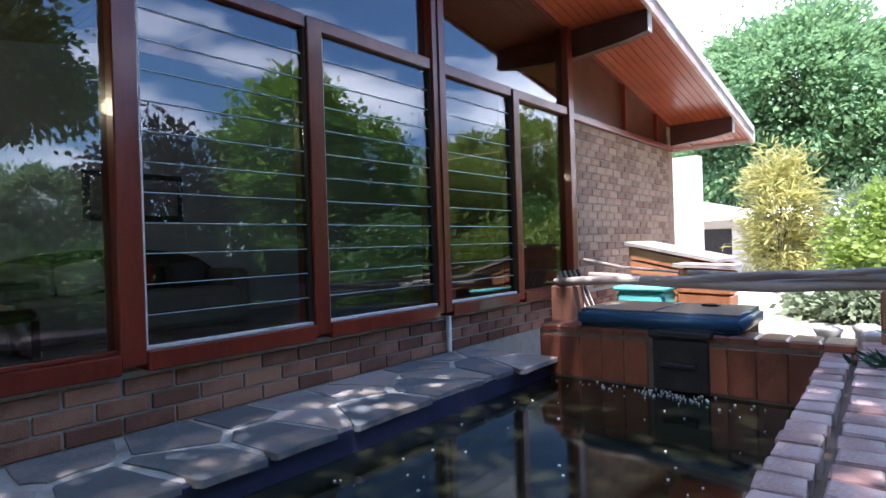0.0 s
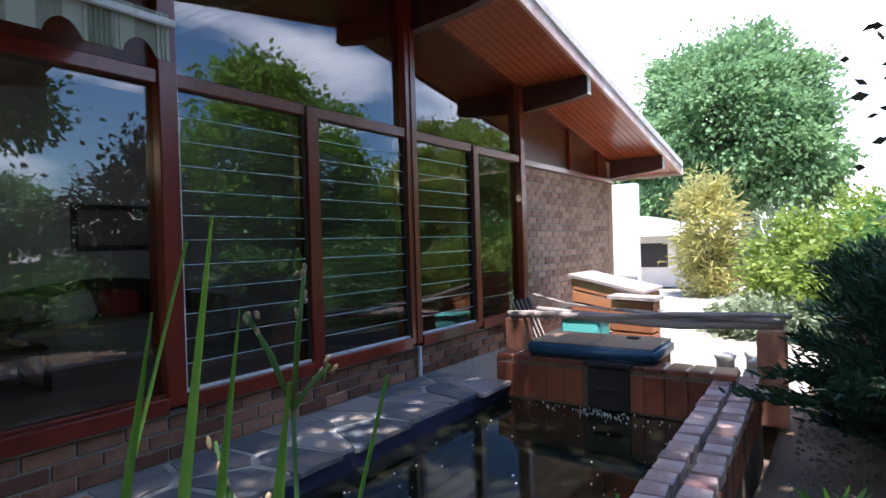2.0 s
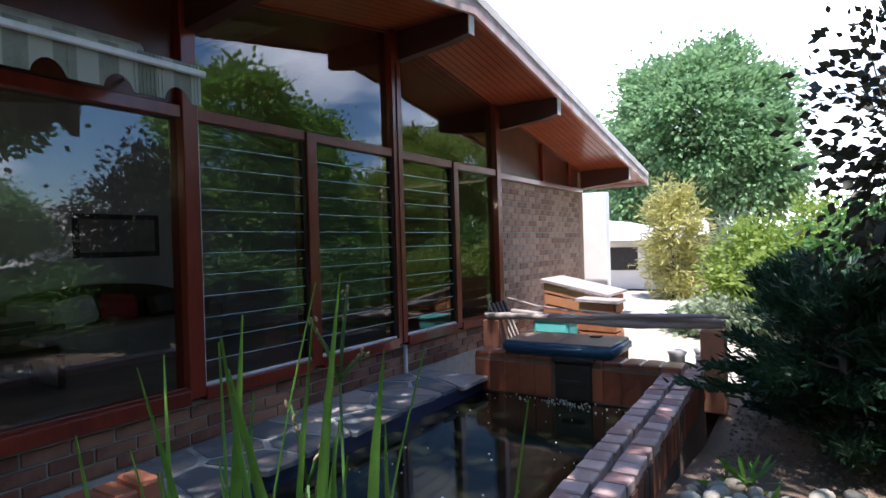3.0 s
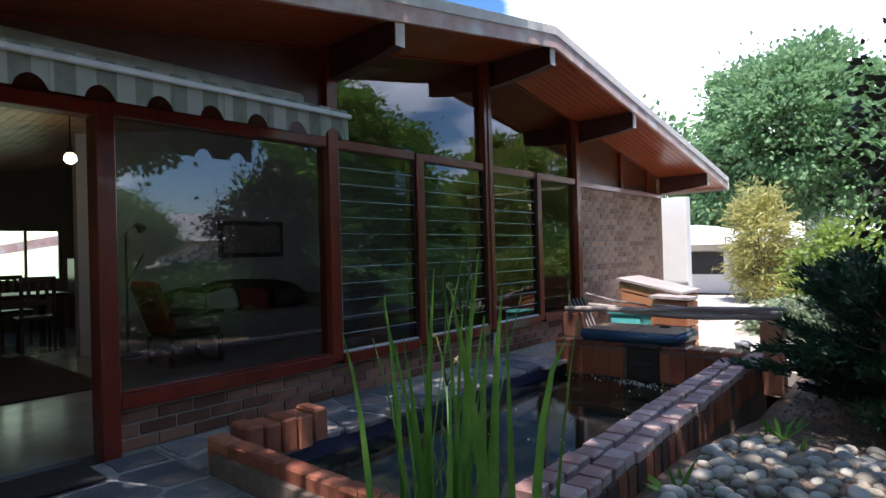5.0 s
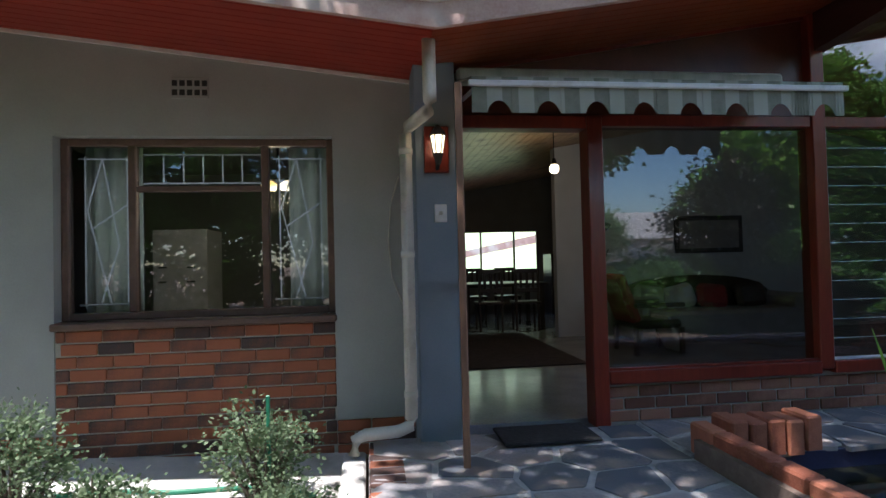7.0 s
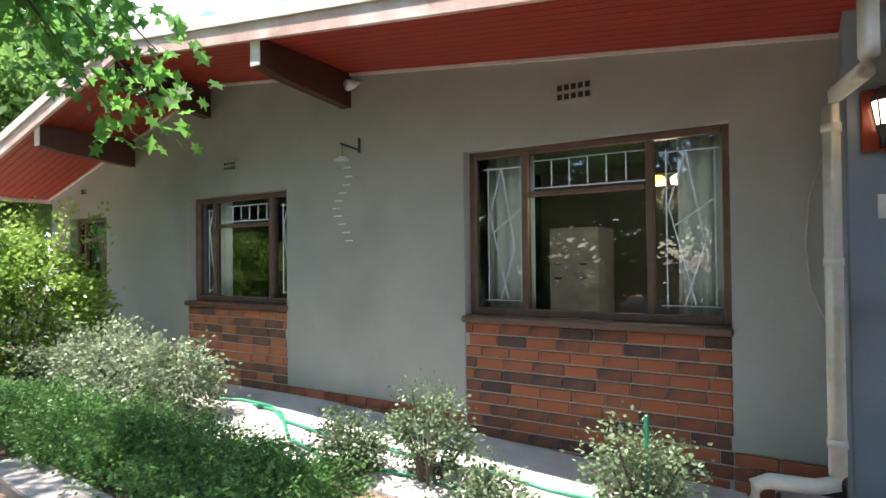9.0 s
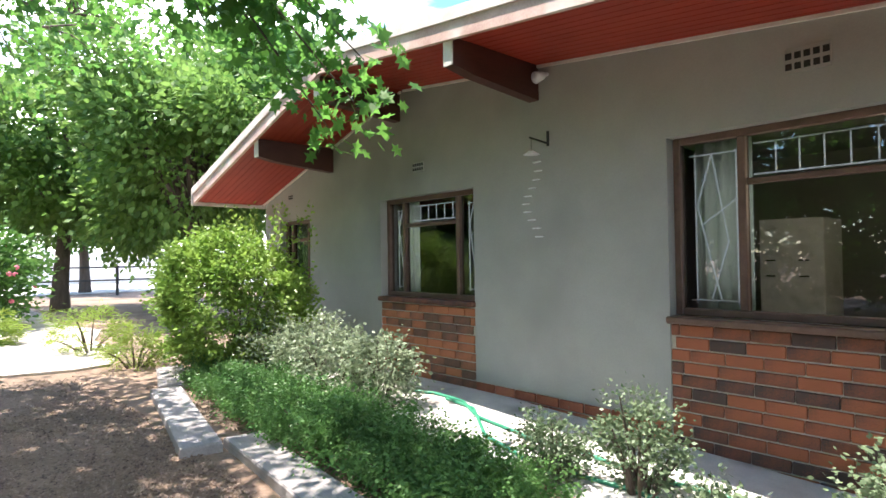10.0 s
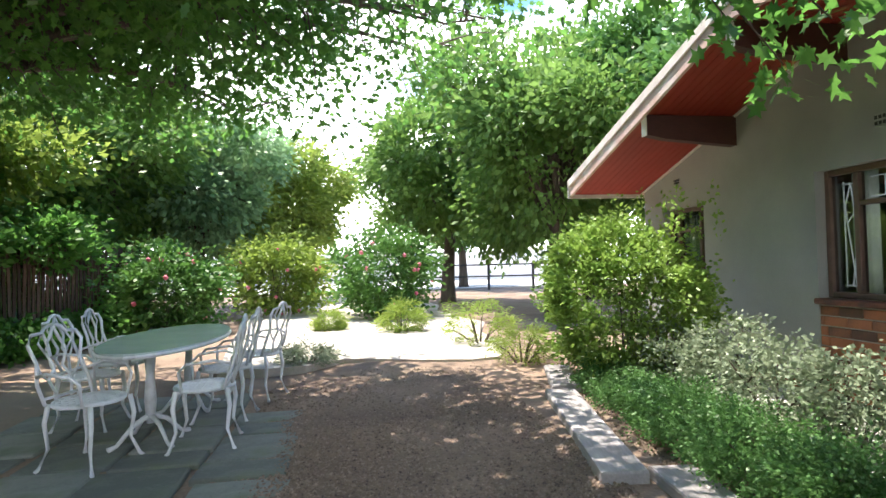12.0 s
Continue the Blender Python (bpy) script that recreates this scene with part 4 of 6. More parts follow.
def awning():
    root = empty("awning", "striped grey green canvas awning with scalloped edge", "awning")
    x0, x1, y = -0.97, 1.40, -0.62
    bm = bmesh.new()
    n = 240
    for k, (ya, za, yb, zb) in enumerate([(0.0, 2.36, y, 2.2)]):
        vs = add_box(bm, x0, x1, yb, ya, 0, 0.012)
        for v in vs:
            v.co.z += za if abs(v.co.y - ya) < 1e-6 else zb
    for i in range(n):
        xa, xb = x0 + (x1 - x0) * i / n, x0 + (x1 - x0) * (i + 1) / n

        def depth(x):
            p = ((x - x0) / (x1 - x0) * 8.0) % 1.0
            s = math.sin(math.pi * min(1, max(0, (p - 0.3) / 0.48)))
            return 2.0 + 0.072 * max(0, s) ** 0.6
        vs = [bm.verts.new(p) for p in ((xa, y, 2.21), (xb, y, 2.21), (xb, y - 0.005, depth(xb)), (xa, y - 0.005, depth(xa)))]
        bm.faces.new(vs)
    ob = finish(bm, "canvas", stripe_material(), root)
    s = ob.modifiers.new("thick", 'SOLIDIFY')
    s.thickness = 0.004
    box("bar", x0 - 0.02, x1 + 0.02, y - 0.03, y - 0.006, 2.15, 2.185, WHITE, root)
    for x in (x0 + 0.05, x1 - 0.05):
        bm = bmesh.new()
        tube(bm, [(x, 0.0, 2.25), (x, y, 2.17)], 0.014, 8)
        finish(bm, "arm", WHITE, root)
    box("cassette", x0, x1, -0.12, 0.0, 2.34, 2.44, CANVAS, root, 0.02)
    return root


def stripe_material():
    m = material("striped canvas", (0.20, 0.21, 0.17), (0.28, 0.29, 0.24), 20, 0.9, bump=0.2, fine=160)
    n, l = m.node_tree.nodes, m.node_tree.links
    b = n["Principled BSDF"]
    old = b.inputs["Base Color"].links[0].from_socket
    w = n.new("ShaderNodeTexWave")
    w.inputs["Scale"].default_value = 1.7
    w.inputs["Distortion"].default_value = 0.4
    tc = n.new("ShaderNodeTexCoord")
    l.new(tc.outputs["Object"], w.inputs["Vector"])
    r = n.new("ShaderNodeValToRGB")
    r.color_ramp.elements[0].position, r.color_ramp.elements[1].position = 0.45, 0.55
    l.new(w.outputs["Color"], r.inputs["Fac"])
    mx = n.new("ShaderNodeMix")
    mx.data_type = 'RGBA'
    mx.inputs["B"].default_value = (0.42, 0.43, 0.38, 1)
    l.new(r.outputs["Color"], mx.inputs["Factor"])
    l.new(old, mx.inputs["A"])
    l.new(mx.outputs["Result"], b.inputs["Base Color"])
    return m


awning()

# wall fittings
for x, z, w in ((-2.74, 2.35, 0.24), (-6.25, 2.17, 0.17), (-9.0, 2.1, 0.12)):
    v = empty("air_vent", "small louvred air vent in the plaster wall", "vent", (x, LW, z), "air vents")
    box("frame", -w / 2, w / 2, -0.012, 0.0, -w * 0.3, w * 0.3, PLASTER, v, 0.003)
    # Solid black boxes on the frame give the shade of the open slots.
    for i in range(5):
        for j in (-1, 1):
            xx = -w * 0.4 + i * w * 0.2
            box("slot", xx - w * 0.07, xx + w * 0.07, -0.015, -0.0125, j * w * 0.13 - w * 0.08, j * w * 0.13 + w * 0.08, BLACK, v, 0)
sp = empty("wind_spinner", "white spiral wind spinner on an iron bracket", "wind spinner", (-4.6, LW, 2.15))
bm = bmesh.new()
tube(bm, [(0, -0.005, 0.1), (0, -0.005, -0.02)], 0.012, 6)
tube(bm, [(0, 0, 0.0), (0, -0.24, 0.02)], 0.008, 6)
tube(bm, [(0, -0.22, 0.02), (0, -0.22, -0.1)], 0.002, 4)
finish(bm, "bracket", BLACK, sp)
bm = bmesh.new()
bmesh.ops.create_cone(bm, cap_ends=True, segments=16, radius1=0.065, radius2=0.02, depth=0.03, matrix=pose(0, -0.22, -0.1))
finish(bm, "cap", WHITE, sp)
for i in range(10):
    a = i * 0.75
    c, s = math.cos(a) * 0.05, math.sin(a) * 0.05
    box("blade", c - 0.035, c + 0.035, -0.22 + s - 0.012, -0.22 + s + 0.012, -0.185 - i * 0.065, -0.175 - i * 0.065, WHITE, sp, 0.003)
fld = empty("flood_light", "small white security light under the eaves", "lamp", (-4.6, LW, 2.72))
bm = bmesh.new()
tube(bm, [(0, 0, 0), (0, -0.07, -0.02)], 0.018, 8)
tube(bm, [(0, -0.05, -0.02), (-0.02, -0.13, -0.05)], [0.03, 0.05], 10)
finish(bm, "housing", WHITE, fld, True)

# ---- pond and tub ----
tagged(box("pond_liner", 0.42, 4.16, -2.46, -0.55, -0.85, -0.8, LINER, None, 0), "dark pond bottom", "pond", kind="structure")
for n, a in (("pond_wall", (0.42, 0.46, -2.42, -0.74)), ("pond_wall", (0.42, 4.18, -0.74, -0.70))):
    tagged(box(n, *a, -0.85, -0.02, LINER, None, 0.004), "blue black pond liner wall", "pond", kind="structure")
WATER = material("dark pond water", (0.006, 0.008, 0.005), (0.018, 0.019, 0.010), 2, 0.06, bump=0.05, fine=9, spec=0.4)
wob = box("water", 0.44, 4.18, -2.46, -0.70, -0.2, -0.13, WATER, None, 0)
tagged(wob, "dark still pond water", "water", kind="structure")
rngw = random.Random(5)
bm = bmesh.new()
for i in range(45):
    x, y, r = rngw.uniform(2.0, 4.1), rngw.uniform(-2.3, -0.9), rngw.uniform(0.003, 0.008)
    prism(bm, [(x + r * math.cos(a), y + r * math.sin(a)) for a in (0, 1.2, 2.5, 3.7, 5.0)], -0.129, -0.124)
tagged(finish(bm, "floating_flecks", WHITE), "pale foam flecks floating on the water", "foam", kind="stuff")
# garden side wall of the pond
curb = tagged(box("pond_curb", 0.0, 3.9, -0.255, -0.012, -0.5, 0.125, MORTAR_DARK, None, 0), "brick pond wall core", "wall", kind="structure")
curb.matrix_basis = pose(0.72, -2.43, 0, 0, 0, 1.55)
tagged(box("pond_curb_end", 0.24, 0.42, -2.40, -0.76, -0.5, 0.10, MORTAR_DARK, None, 0), "brick pond end wall core", "wall", kind="structure")
tagged(box("tub_wall", 4.185, 4.42, -2.42, -0.66, -0.85, 0.19, MORTAR_DARK, None, 0), "tiled wall between pond and tub", "wall", kind="structure")
tub = empty("hot_tub", "covered hot tub with slatted timber sides", "hot tub", (4.95, -1.45, -0.2))
bm = bmesh.new()
add_box(bm, -0.74, -0.13, -0.50, 0.52, 0.428, 0.535)
bmesh.ops.bevel(bm, geom=list(bm.edges), offset=0.025, segments=3, affect='EDGES')
finish(bm, "cover_side", TUB_BLUE, tub, True)
box("cover_top", -0.715, -0.155, -0.475, 0.495, 0.536, 0.542, TUB_TOP, tub, 0.002)
box("cover_seam", -0.73, -0.14, 0.0, 0.012, 0.542, 0.548, TUB_BLUE, tub, 0.002)
for i in range(9):
    y = -0.46 + i * 0.11
    box("slat", -0.16, -0.14, y, y + 0.08, 0.0, 0.43, CEDAR, tub, 0.003)
    x = -0.52 + i * 0.042
    box("slat", x, x + 0.03, -0.47, -0.45, 0.0, 0.43, CEDAR, tub, 0.003)
lf = box("fallen_leaf", 4.62, 4.70, -1.72, -1.62, 0.343, 0.355, BLACK, None, 0.003)
tagged(lf, "small dark leaf litter on the tub cover", "leaf")
spout = empty("water_spout", "black slate waterfall spout", "fountain", (4.18, -1.62, 0))
box("surround", -0.03, -0.002, -0.16, 0.16, -0.12, 0.185, BLACK, spout)
box("lip", -0.09, -0.03, -0.10, 0.10, 0.03, 0.055, BLACK, spout)
box("lintel", -0.05, 0.06, -0.18, 0.18, 0.2, 0.235, BLACK, spout)
bm = bmesh.new()
rs = random.Random(9)
for i in range(90):
    x, y, r = -0.12 + rs.gauss(0, 0.07), rs.gauss(0.05, 0.22), rs.uniform(0.003, 0.008)
    prism(bm, [(x + r * math.cos(a), y + r * math.sin(a)) for a in (0, 1.3, 2.5, 3.8, 5.1)], -0.129, -0.122 + rs.uniform(0, 0.006))
tagged(finish(bm, "splash", WHITE, spout), kind="stuff")
# poles lying across, on a brick pier and a stump
lg = empty("log_rail", "bundle of peeled grey poles laid across the tub", "log", (0, 0, 0))
for i, (a, b, r) in enumerate((((4.72, -0.52, 0.475), (4.62, -2.72, 0.50), 0.032), ((4.80, -0.75, 0.51), (4.66, -2.66, 0.545), 0.025), ((4.66, -1.2, 0.52), (4.62, -2.74, 0.553), 0.02), ((4.86, -0.42, 0.475), (4.75, -2.5, 0.515), 0.024), ((4.78, -1.5, 0.54), (4.56, -2.78, 0.57), 0.017))):
    bm = bmesh.new()
    pts = [Vector(a).lerp(Vector(b), t) + Vector((0.015 * math.sin(9 * t + i), 0, 0.018 * math.sin(7 * t + 2 * i))) for t in [k / 10 for k in range(11)]]
    tube(bm, pts, [r * (1 + 0.12 * math.sin(k * 2.1 + i)) for k in range(11)], 9)
    finish(bm, "pole", LOG, lg, True)
bm = bmesh.new()
tube(bm, [(5.0, -0.62, 0.64), (4.86, -1.0, 0.585), (4.72, -1.45, 0.56)], [0.016, 0.013, 0.009], 6)
finish(bm, "twig", LOG, lg, True)
tagged(box("tub_pier", 4.68, 4.90, -0.66, -0.48, -0.3, 0.445, BRICK, None, 0.008), "short brick pier under the poles", "pier", kind="structure")
tagged(box("post_end", 4.55, 4.75, -2.74, -2.56, -0.2, 0.465, BRICK, None, 0.01), "short brick post under the poles", "post")
# slatted boxes behind the tub
def slat_box(at, sx, sy, high, low, label):
    """A crate of level slats under a lid that falls towards -y."""
    root = empty("slatted_crate", label, "crate", at, "slatted crates")
    n = 7
    for i in range(n):
        z0, z1 = i * high / n, i * low / n
        for x in (-sx / 2, sx / 2):
            bm = bmesh.new()
            vs = add_box(bm, x - 0.01, x + 0.01, -sy / 2 + 0.012, sy / 2 - 0.012, 0, 1)
            for v in vs:
                a, b, k = (z0, high, high / n) if v.co.y > 0 else (z1, low, low / n)
                v.co.z = a + (k - 0.022 if v.co.z > 0.5 else 0)
            finish(bm, "slat", CEDAR, root)
        for y, h in ((sy / 2, high), (-sy / 2, low)):
            box("slat", -sx / 2, sx / 2, y - 0.01, y + 0.01, i * h / n, (i + 1) * h / n - 0.022, CEDAR, root, 0.003)
    bm = bmesh.new()
    for v in add_box(bm, -sx / 2 - 0.04, sx / 2 + 0.04, -sy / 2 - 0.04, sy / 2 + 0.04, 0.0, 0.03):
        v.co.z += high if v.co.y > 0 else low
    finish(bm, "lid", LOG, root)
    return root


slat_box((6.45, -0.95, -0.205), 0.7, 0.76, 0.95, 0.77, "orange cedar slatted crate with a sloping grey lid")
slat_box((5.92, -1.32, -0.205), 0.26, 0.40, 0.75, 0.73, "low orange cedar slatted crate behind the tub")
tq = empty("storage_bin", "turquoise plastic storage bin", "bin", (5.7, -0.86, -0.205))
box("body", -0.16, 0.16, -0.21, 0.21, 0.0, 0.55, TURQUOISE, tq, 0.03)
box("lid", -0.18, 0.18, -0.23, 0.23, 0.55, 0.59, TURQUOISE, tq, 0.015)
bk = empty("cane_bundle", "bundle of dark canes leaning on the wall", "canes", (5.5, -0.35, -0.2))
for i in range(9):
    bm = bmesh.new()
    tube(bm, [(i * 0.045, -0.1, 0), (i * 0.05 - 0.05, 0.2, 0.72)], 0.012, 5)
    finish(bm, "cane", DARK_WOOD if i % 2 else LOG, bk)
for i, (x, y) in enumerate(((5.25, -2.25), (5.45, -2.45), (5.1, -2.52))):
    p = empty("pool_pump", "grey plastic pump fitting beside the tub", "pump", (x, y, -0.15), "pump fittings")
    bm = bmesh.new()
    tube(bm, [(0, 0, 0), (0, 0, 0.26), (0, 0, 0.30), (0, 0, 0.32)], [0.07, 0.07, 0.09, 0.05], 12)
    tube(bm, [(0, 0, 0.15), (0.2, -0.05, 0.15), (0.3, -0.05, 0.05)], 0.025, 8)
    finish(bm, "body", ROOF_FAR, p, True)

# ---- garden furniture ----
def garden_chair():
    root = empty("garden_chair", "ornate white cast metal garden chair", "chair", (0, 0, 0), "garden chairs")
    bm = bmesh.new()
    n = 20
    rim = [(0.21 * math.cos(2 * math.pi * i / n) * (1.0 + 0.06 * math.cos(4 * math.pi * i / n)), 0.20 * math.sin(2 * math.pi * i / n), 0.42) for i in range(n + 1)]
    tube(bm, rim, 0.014, 6, False)
    for i in range(-3, 4):
        x = i * 0.055
        h = math.sqrt(max(0, 1 - (x / 0.215) ** 2)) * 0.20
        tube(bm, [(x, -h, 0.42), (x, h, 0.42)], 0.009, 4)
        h = math.sqrt(max(0, 1 - (x / 0.2) ** 2)) * 0.21
        tube(bm, [(-h, x, 0.418), (h, x, 0.418)], 0.009, 4)
    for i in range(-4, 5):
        for j in range(-4, 5):
            if (i + j) % 2 == 0 and (i * i + j * j) < 17:
                x, y = i * 0.045, j * 0.045
                prism(bm, [(x + 0.016 * math.cos(a), y + 0.016 * math.sin(a)) for a in (0, 1.57, 3.14, 4.71)], 0.412, 0.424)
    finish(bm, "seat", WHITE, root)
    for x, y, s in ((-0.17, -0.16, 1), (0.17, -0.16, 1), (-0.15, 0.17, -1), (0.15, 0.17, -1)):
        bm = bmesh.new()
        k = 0.03 * s
        tube(bm, [(x, y, 0.42), (x * 1.08, y - k * 0.6, 0.3), (x * 1.02, y, 0.14), (x * 1.22, y - k * 1.4, 0.02), (x * 1.3, y - k * 1.8, 0.0)], [0.018, 0.016, 0.012, 0.012, 0.016], 6)
        finish(bm, "leg", WHITE, root, True)
    bm = bmesh.new()
    for s in (-1, 1):
        tube(bm, [(0.19 * s, 0.15, 0.42), (0.20 * s, 0.20, 0.55), (0.17 * s, 0.235, 0.68), (0.21 * s, 0.26, 0.80), (0.17 * s, 0.275, 0.86), (0.09 * s, 0.28, 0.865), (0.06 * s, 0.285, 0.90), (0, 0.285, 0.915)], 0.013, 6)
        tube(bm, [(0.05 * s, 0.19, 0.44), (0.09 * s, 0.225, 0.56), (0.03 * s, 0.24, 0.64), (0.085 * s, 0.26, 0.74), (0.04 * s, 0.275, 0.82), (0.0, 0.285, 0.90)], 0.011, 6)
        tube(bm, [(0.09 * s, 0.225, 0.56), (0.14 * s, 0.23, 0.60), (0.17 * s, 0.235, 0.68)], 0.008, 5)
        tube(bm, [(0.085 * s, 0.26, 0.74), (0.13 * s, 0.265, 0.80), (0.09 * s, 0.28, 0.865)], 0.008, 5)
        tube(bm, [(0.20 * s, 0.20, 0.60), (0.245 * s, 0.10, 0.63), (0.24 * s, -0.08, 0.61), (0.22 * s, -0.13, 0.56), (0.19 * s, -0.12, 0.42)], 0.011, 6)
    tube(bm, [(-0.18, 0.17, 0.46), (0.18, 0.17, 0.46)], 0.01, 6)
    finish(bm, "backrest", WHITE, root, True)
    return root


GZ = -0.07
gc = garden_chair()
gc.matrix_basis = pose(-6.72, -5.45, GZ, 0, 0, 160)
for x, y, r in ((-7.0, -4.80, 4), (-7.75, -4.82, -4), (-8.5, -4.68, -20), (-7.7, -5.85, 176), (-8.35, -5.85, 182)):
    copy_thing(gc, pose(x, y, GZ, 0, 0, r))
gt = empty("garden_table", "oval white cast metal garden table with a glass top", "table", (-7.65, -5.22, GZ))
bm = bmesh.new()
ov = [(1.0 * math.cos(2 * math.pi * i / 40), 0.42 * math.sin(2 * math.pi * i / 40)) for i in range(40)]
prism(bm, ov, 0.70, 0.715)
finish(bm, "top", TABLE_GLASS, gt)
bm = bmesh.new()
tube(bm, [(x * 0.99, y * 0.99, 0.69) for x, y in ov] + [(0.99, 0, 0.69)], 0.016, 6, False)
for i in range(-6, 7):
    x = i * 0.15
    h = 0.41 * math.sqrt(max(0, 1 - (x / 1.0) ** 2))
    tube(bm, [(x, -h, 0.69), (x, h, 0.69)], 0.008, 4)
finish(bm, "rim", WHITE, gt)
for x in (-0.5, 0.5):
    bm = bmesh.new()
    tube(bm, [(x, 0, 0.69), (x, 0, 0.5), (x, 0, 0.3), (x, 0, 0.14)], [0.05, 0.03, 0.045, 0.03], 8)
    for a in range(4):
        c, s = math.cos(a * 1.571 + 0.78), math.sin(a * 1.571 + 0.78)
        tube(bm, [(x, 0, 0.2), (x + 0.12 * c, 0.12 * s, 0.15), (x + 0.24 * c, 0.24 * s, 0.03), (x + 0.3 * c, 0.3 * s, 0.015)], [0.02, 0.018, 0.014, 0.02], 6)
    finish(bm, "pedestal", WHITE, gt, True)

# ---- planting ----
def iris(at, n, hmin, hmax, seed, label, spread=0.25):
    r = random.Random(seed)
    root = empty("iris_clump", label, "plant", at)
    for i in range(n):
        h = r.uniform(hmin, hmax)
        a = r.uniform(0, 6.28)
        ox, oy = r.gauss(0, spread * 0.5), r.gauss(0, spread * 0.5)
        lean = r.uniform(0.03, 0.16) * h
        w = r.uniform(0.010, 0.021)
        fold = r.uniform(0.2, 0.9) if r.random() < 0.25 else 0
        bm = bmesh.new()
        prev = None
        tw = r.uniform(0, 3.14)
        for k in range(7):
            t = k / 6
            x = ox + math.cos(a) * lean * t * t * (1 + fold * t)
            y = oy + math.sin(a) * lean * t * t * (1 + fold * t)
            z = h * (t - fold * 0.25 * max(0, t - 0.6) ** 2 * 4)
            ww = w * (1 - t ** 2.5) + 0.001
            c, s = math.cos(tw), math.sin(tw)
            cur = [bm.verts.new((x - c * ww, y - s * ww, z)), bm.verts.new((x + s * 0.003, y - c * 0.003, z)), bm.verts.new((x + c * ww, y + s * ww, z))]
            if prev:
                bm.faces.new((prev[0], prev[1], cur[1], cur[0]))
                bm.faces.new((prev[1], prev[2], cur[2], cur[1]))
            prev = cur
        finish(bm, "blade", REED, root, True)
    return root


iris((0.09, -2.63, -0.16), 46, 0.6, 1.36, 3, "tall green iris clump growing beside the pond", 0.2)
iris((0.0, -2.42, -0.1), 60, 0.25, 0.5, 4, "low dark green iris leaves beside the pond", 0.35)
def seed_stalk(at, arms, fork):
    """A dry flower stalk that forks; each arm ends at (sideways, height) and carries papery heads."""
    st = empty("seed_stalk", "dry iris stalk with withered papery flower heads", "plant", at, "seed stalks")
    rs = random.Random(int(at[0] * 100))
    side = Vector((0.585, -0.81, 0))
    bm, heads = bmesh.new(), bmesh.new()
    tube(bm, [(0, 0, 0), tuple(side * 0.006 + Vector((0, 0, fork * 0.5))), (0, 0, fork)], [0.006, 0.005, 0.0045], 6)
    for off, h in arms:
        tip = side * off + Vector((0, 0, h))
        mid = side * off * 0.45 + Vector((0, 0, fork + (h - fork) * 0.55))
        tube(bm, [(0, 0, fork), tuple(mid), tuple(tip)], [0.0045, 0.006, 0.003], 6)
        for k in range(7):
            p = mid.lerp(tip, 0.35 + 0.11 * k) + Vector([rs.uniform(-0.012, 0.012) for _ in range(3)])
            m = Matrix.LocRotScale(p, Euler([rs.uniform(-0.8, 0.8) for _ in range(3)]), (0.7, 0.55, rs.uniform(1.0, 1.8)))
            bmesh.ops.create_icosphere(heads, subdivisions=1, radius=rs.uniform(0.005, 0.009), matrix=m)
    finish(bm, "stem", HERB, st, True)
    tagged(finish(heads, "seed_heads", DRY_HEAD, st, True), kind="stuff")
    return st


seed_stalk((0.66, -2.25, -0.3), ((0.03, 1.42), (-0.08, 1.34), (0.07, 1.24)), 1.16)
seed_stalk((0.58, -2.2, -0.3), ((0.05, 1.02), (-0.04, 1.12)), 0.9)

# left bed
shrub("clipped_bush", "large round clipped bush with sunlit top", (-8.05, -1.05, -0.02), (0.78, 0.72, 0.78), BOX_LEAF, 240, 110, 0.075, 0.05, 11, shell=0.75, lift=0.98, stems=14)
rb = np.random.default_rng(12)
tops = empty("bush_shoots", "loose upright shoots rising over the clipped bush", "plant", (-8.1, -0.75, 1.35))
pp = []
for i in range(16):
    bx, by = rb.uniform(-0.5, 0.75), rb.uniform(-0.2, 0.3)
    for k in range(26):
        pp.append((bx + rb.normal(0, 0.025), by + rb.normal(0, 0.025), k / 26 * rb.uniform(0.35, 0.6)))
fo = new("foliage", leaves_mesh("foliage", pp, np.tile([0, 0, 0.6], (len(pp), 1)), 0.05, BOX_LEAF, RHOMB, 0.8))
fo.parent = tops
for i, (x, y, rx, ry, h) in enumerate(((-6.75, -0.85, 0.5, 0.36, 0.42), (-6.1, -0.95, 0.5, 0.36, 0.36), (-7.25, -1.0, 0.4, 0.36, 0.35), (-5.65, -0.8, 0.33, 0.26, 0.36))):
    shrub("silver_shrub", "silvery green shrub in the garden bed", (x, y, -0.03), (rx, ry, h), SILVER, 75, 44, 0.07, 0.038, 20 + i, group="silver shrubs")
for i, (x, y, rx, ry, h) in enumerate(((-6.9, -1.52, 0.6, 0.3, 0.17), (-6.2, -1.55, 0.6, 0.36, 0.2), (-5.45, -1.6, 0.6, 0.36, 0.2), (-4.8, -1.6, 0.5, 0.4, 0.2), (-4.2, -1.6, 0.5, 0.4, 0.18), (-7.6, -1.45, 0.4, 0.25, 0.17), (-3.6, -1.7, 0.4, 0.4, 0.16))):
    shrub("herb_mound", "low fresh green herb mound in the bed", (x, y, -0.05), (rx, ry, h), HERB, 190, 80, 0.05, 0.023, 40 + i, shape=RHOMB, shell=0.2, group="herb mounds", stems=4)
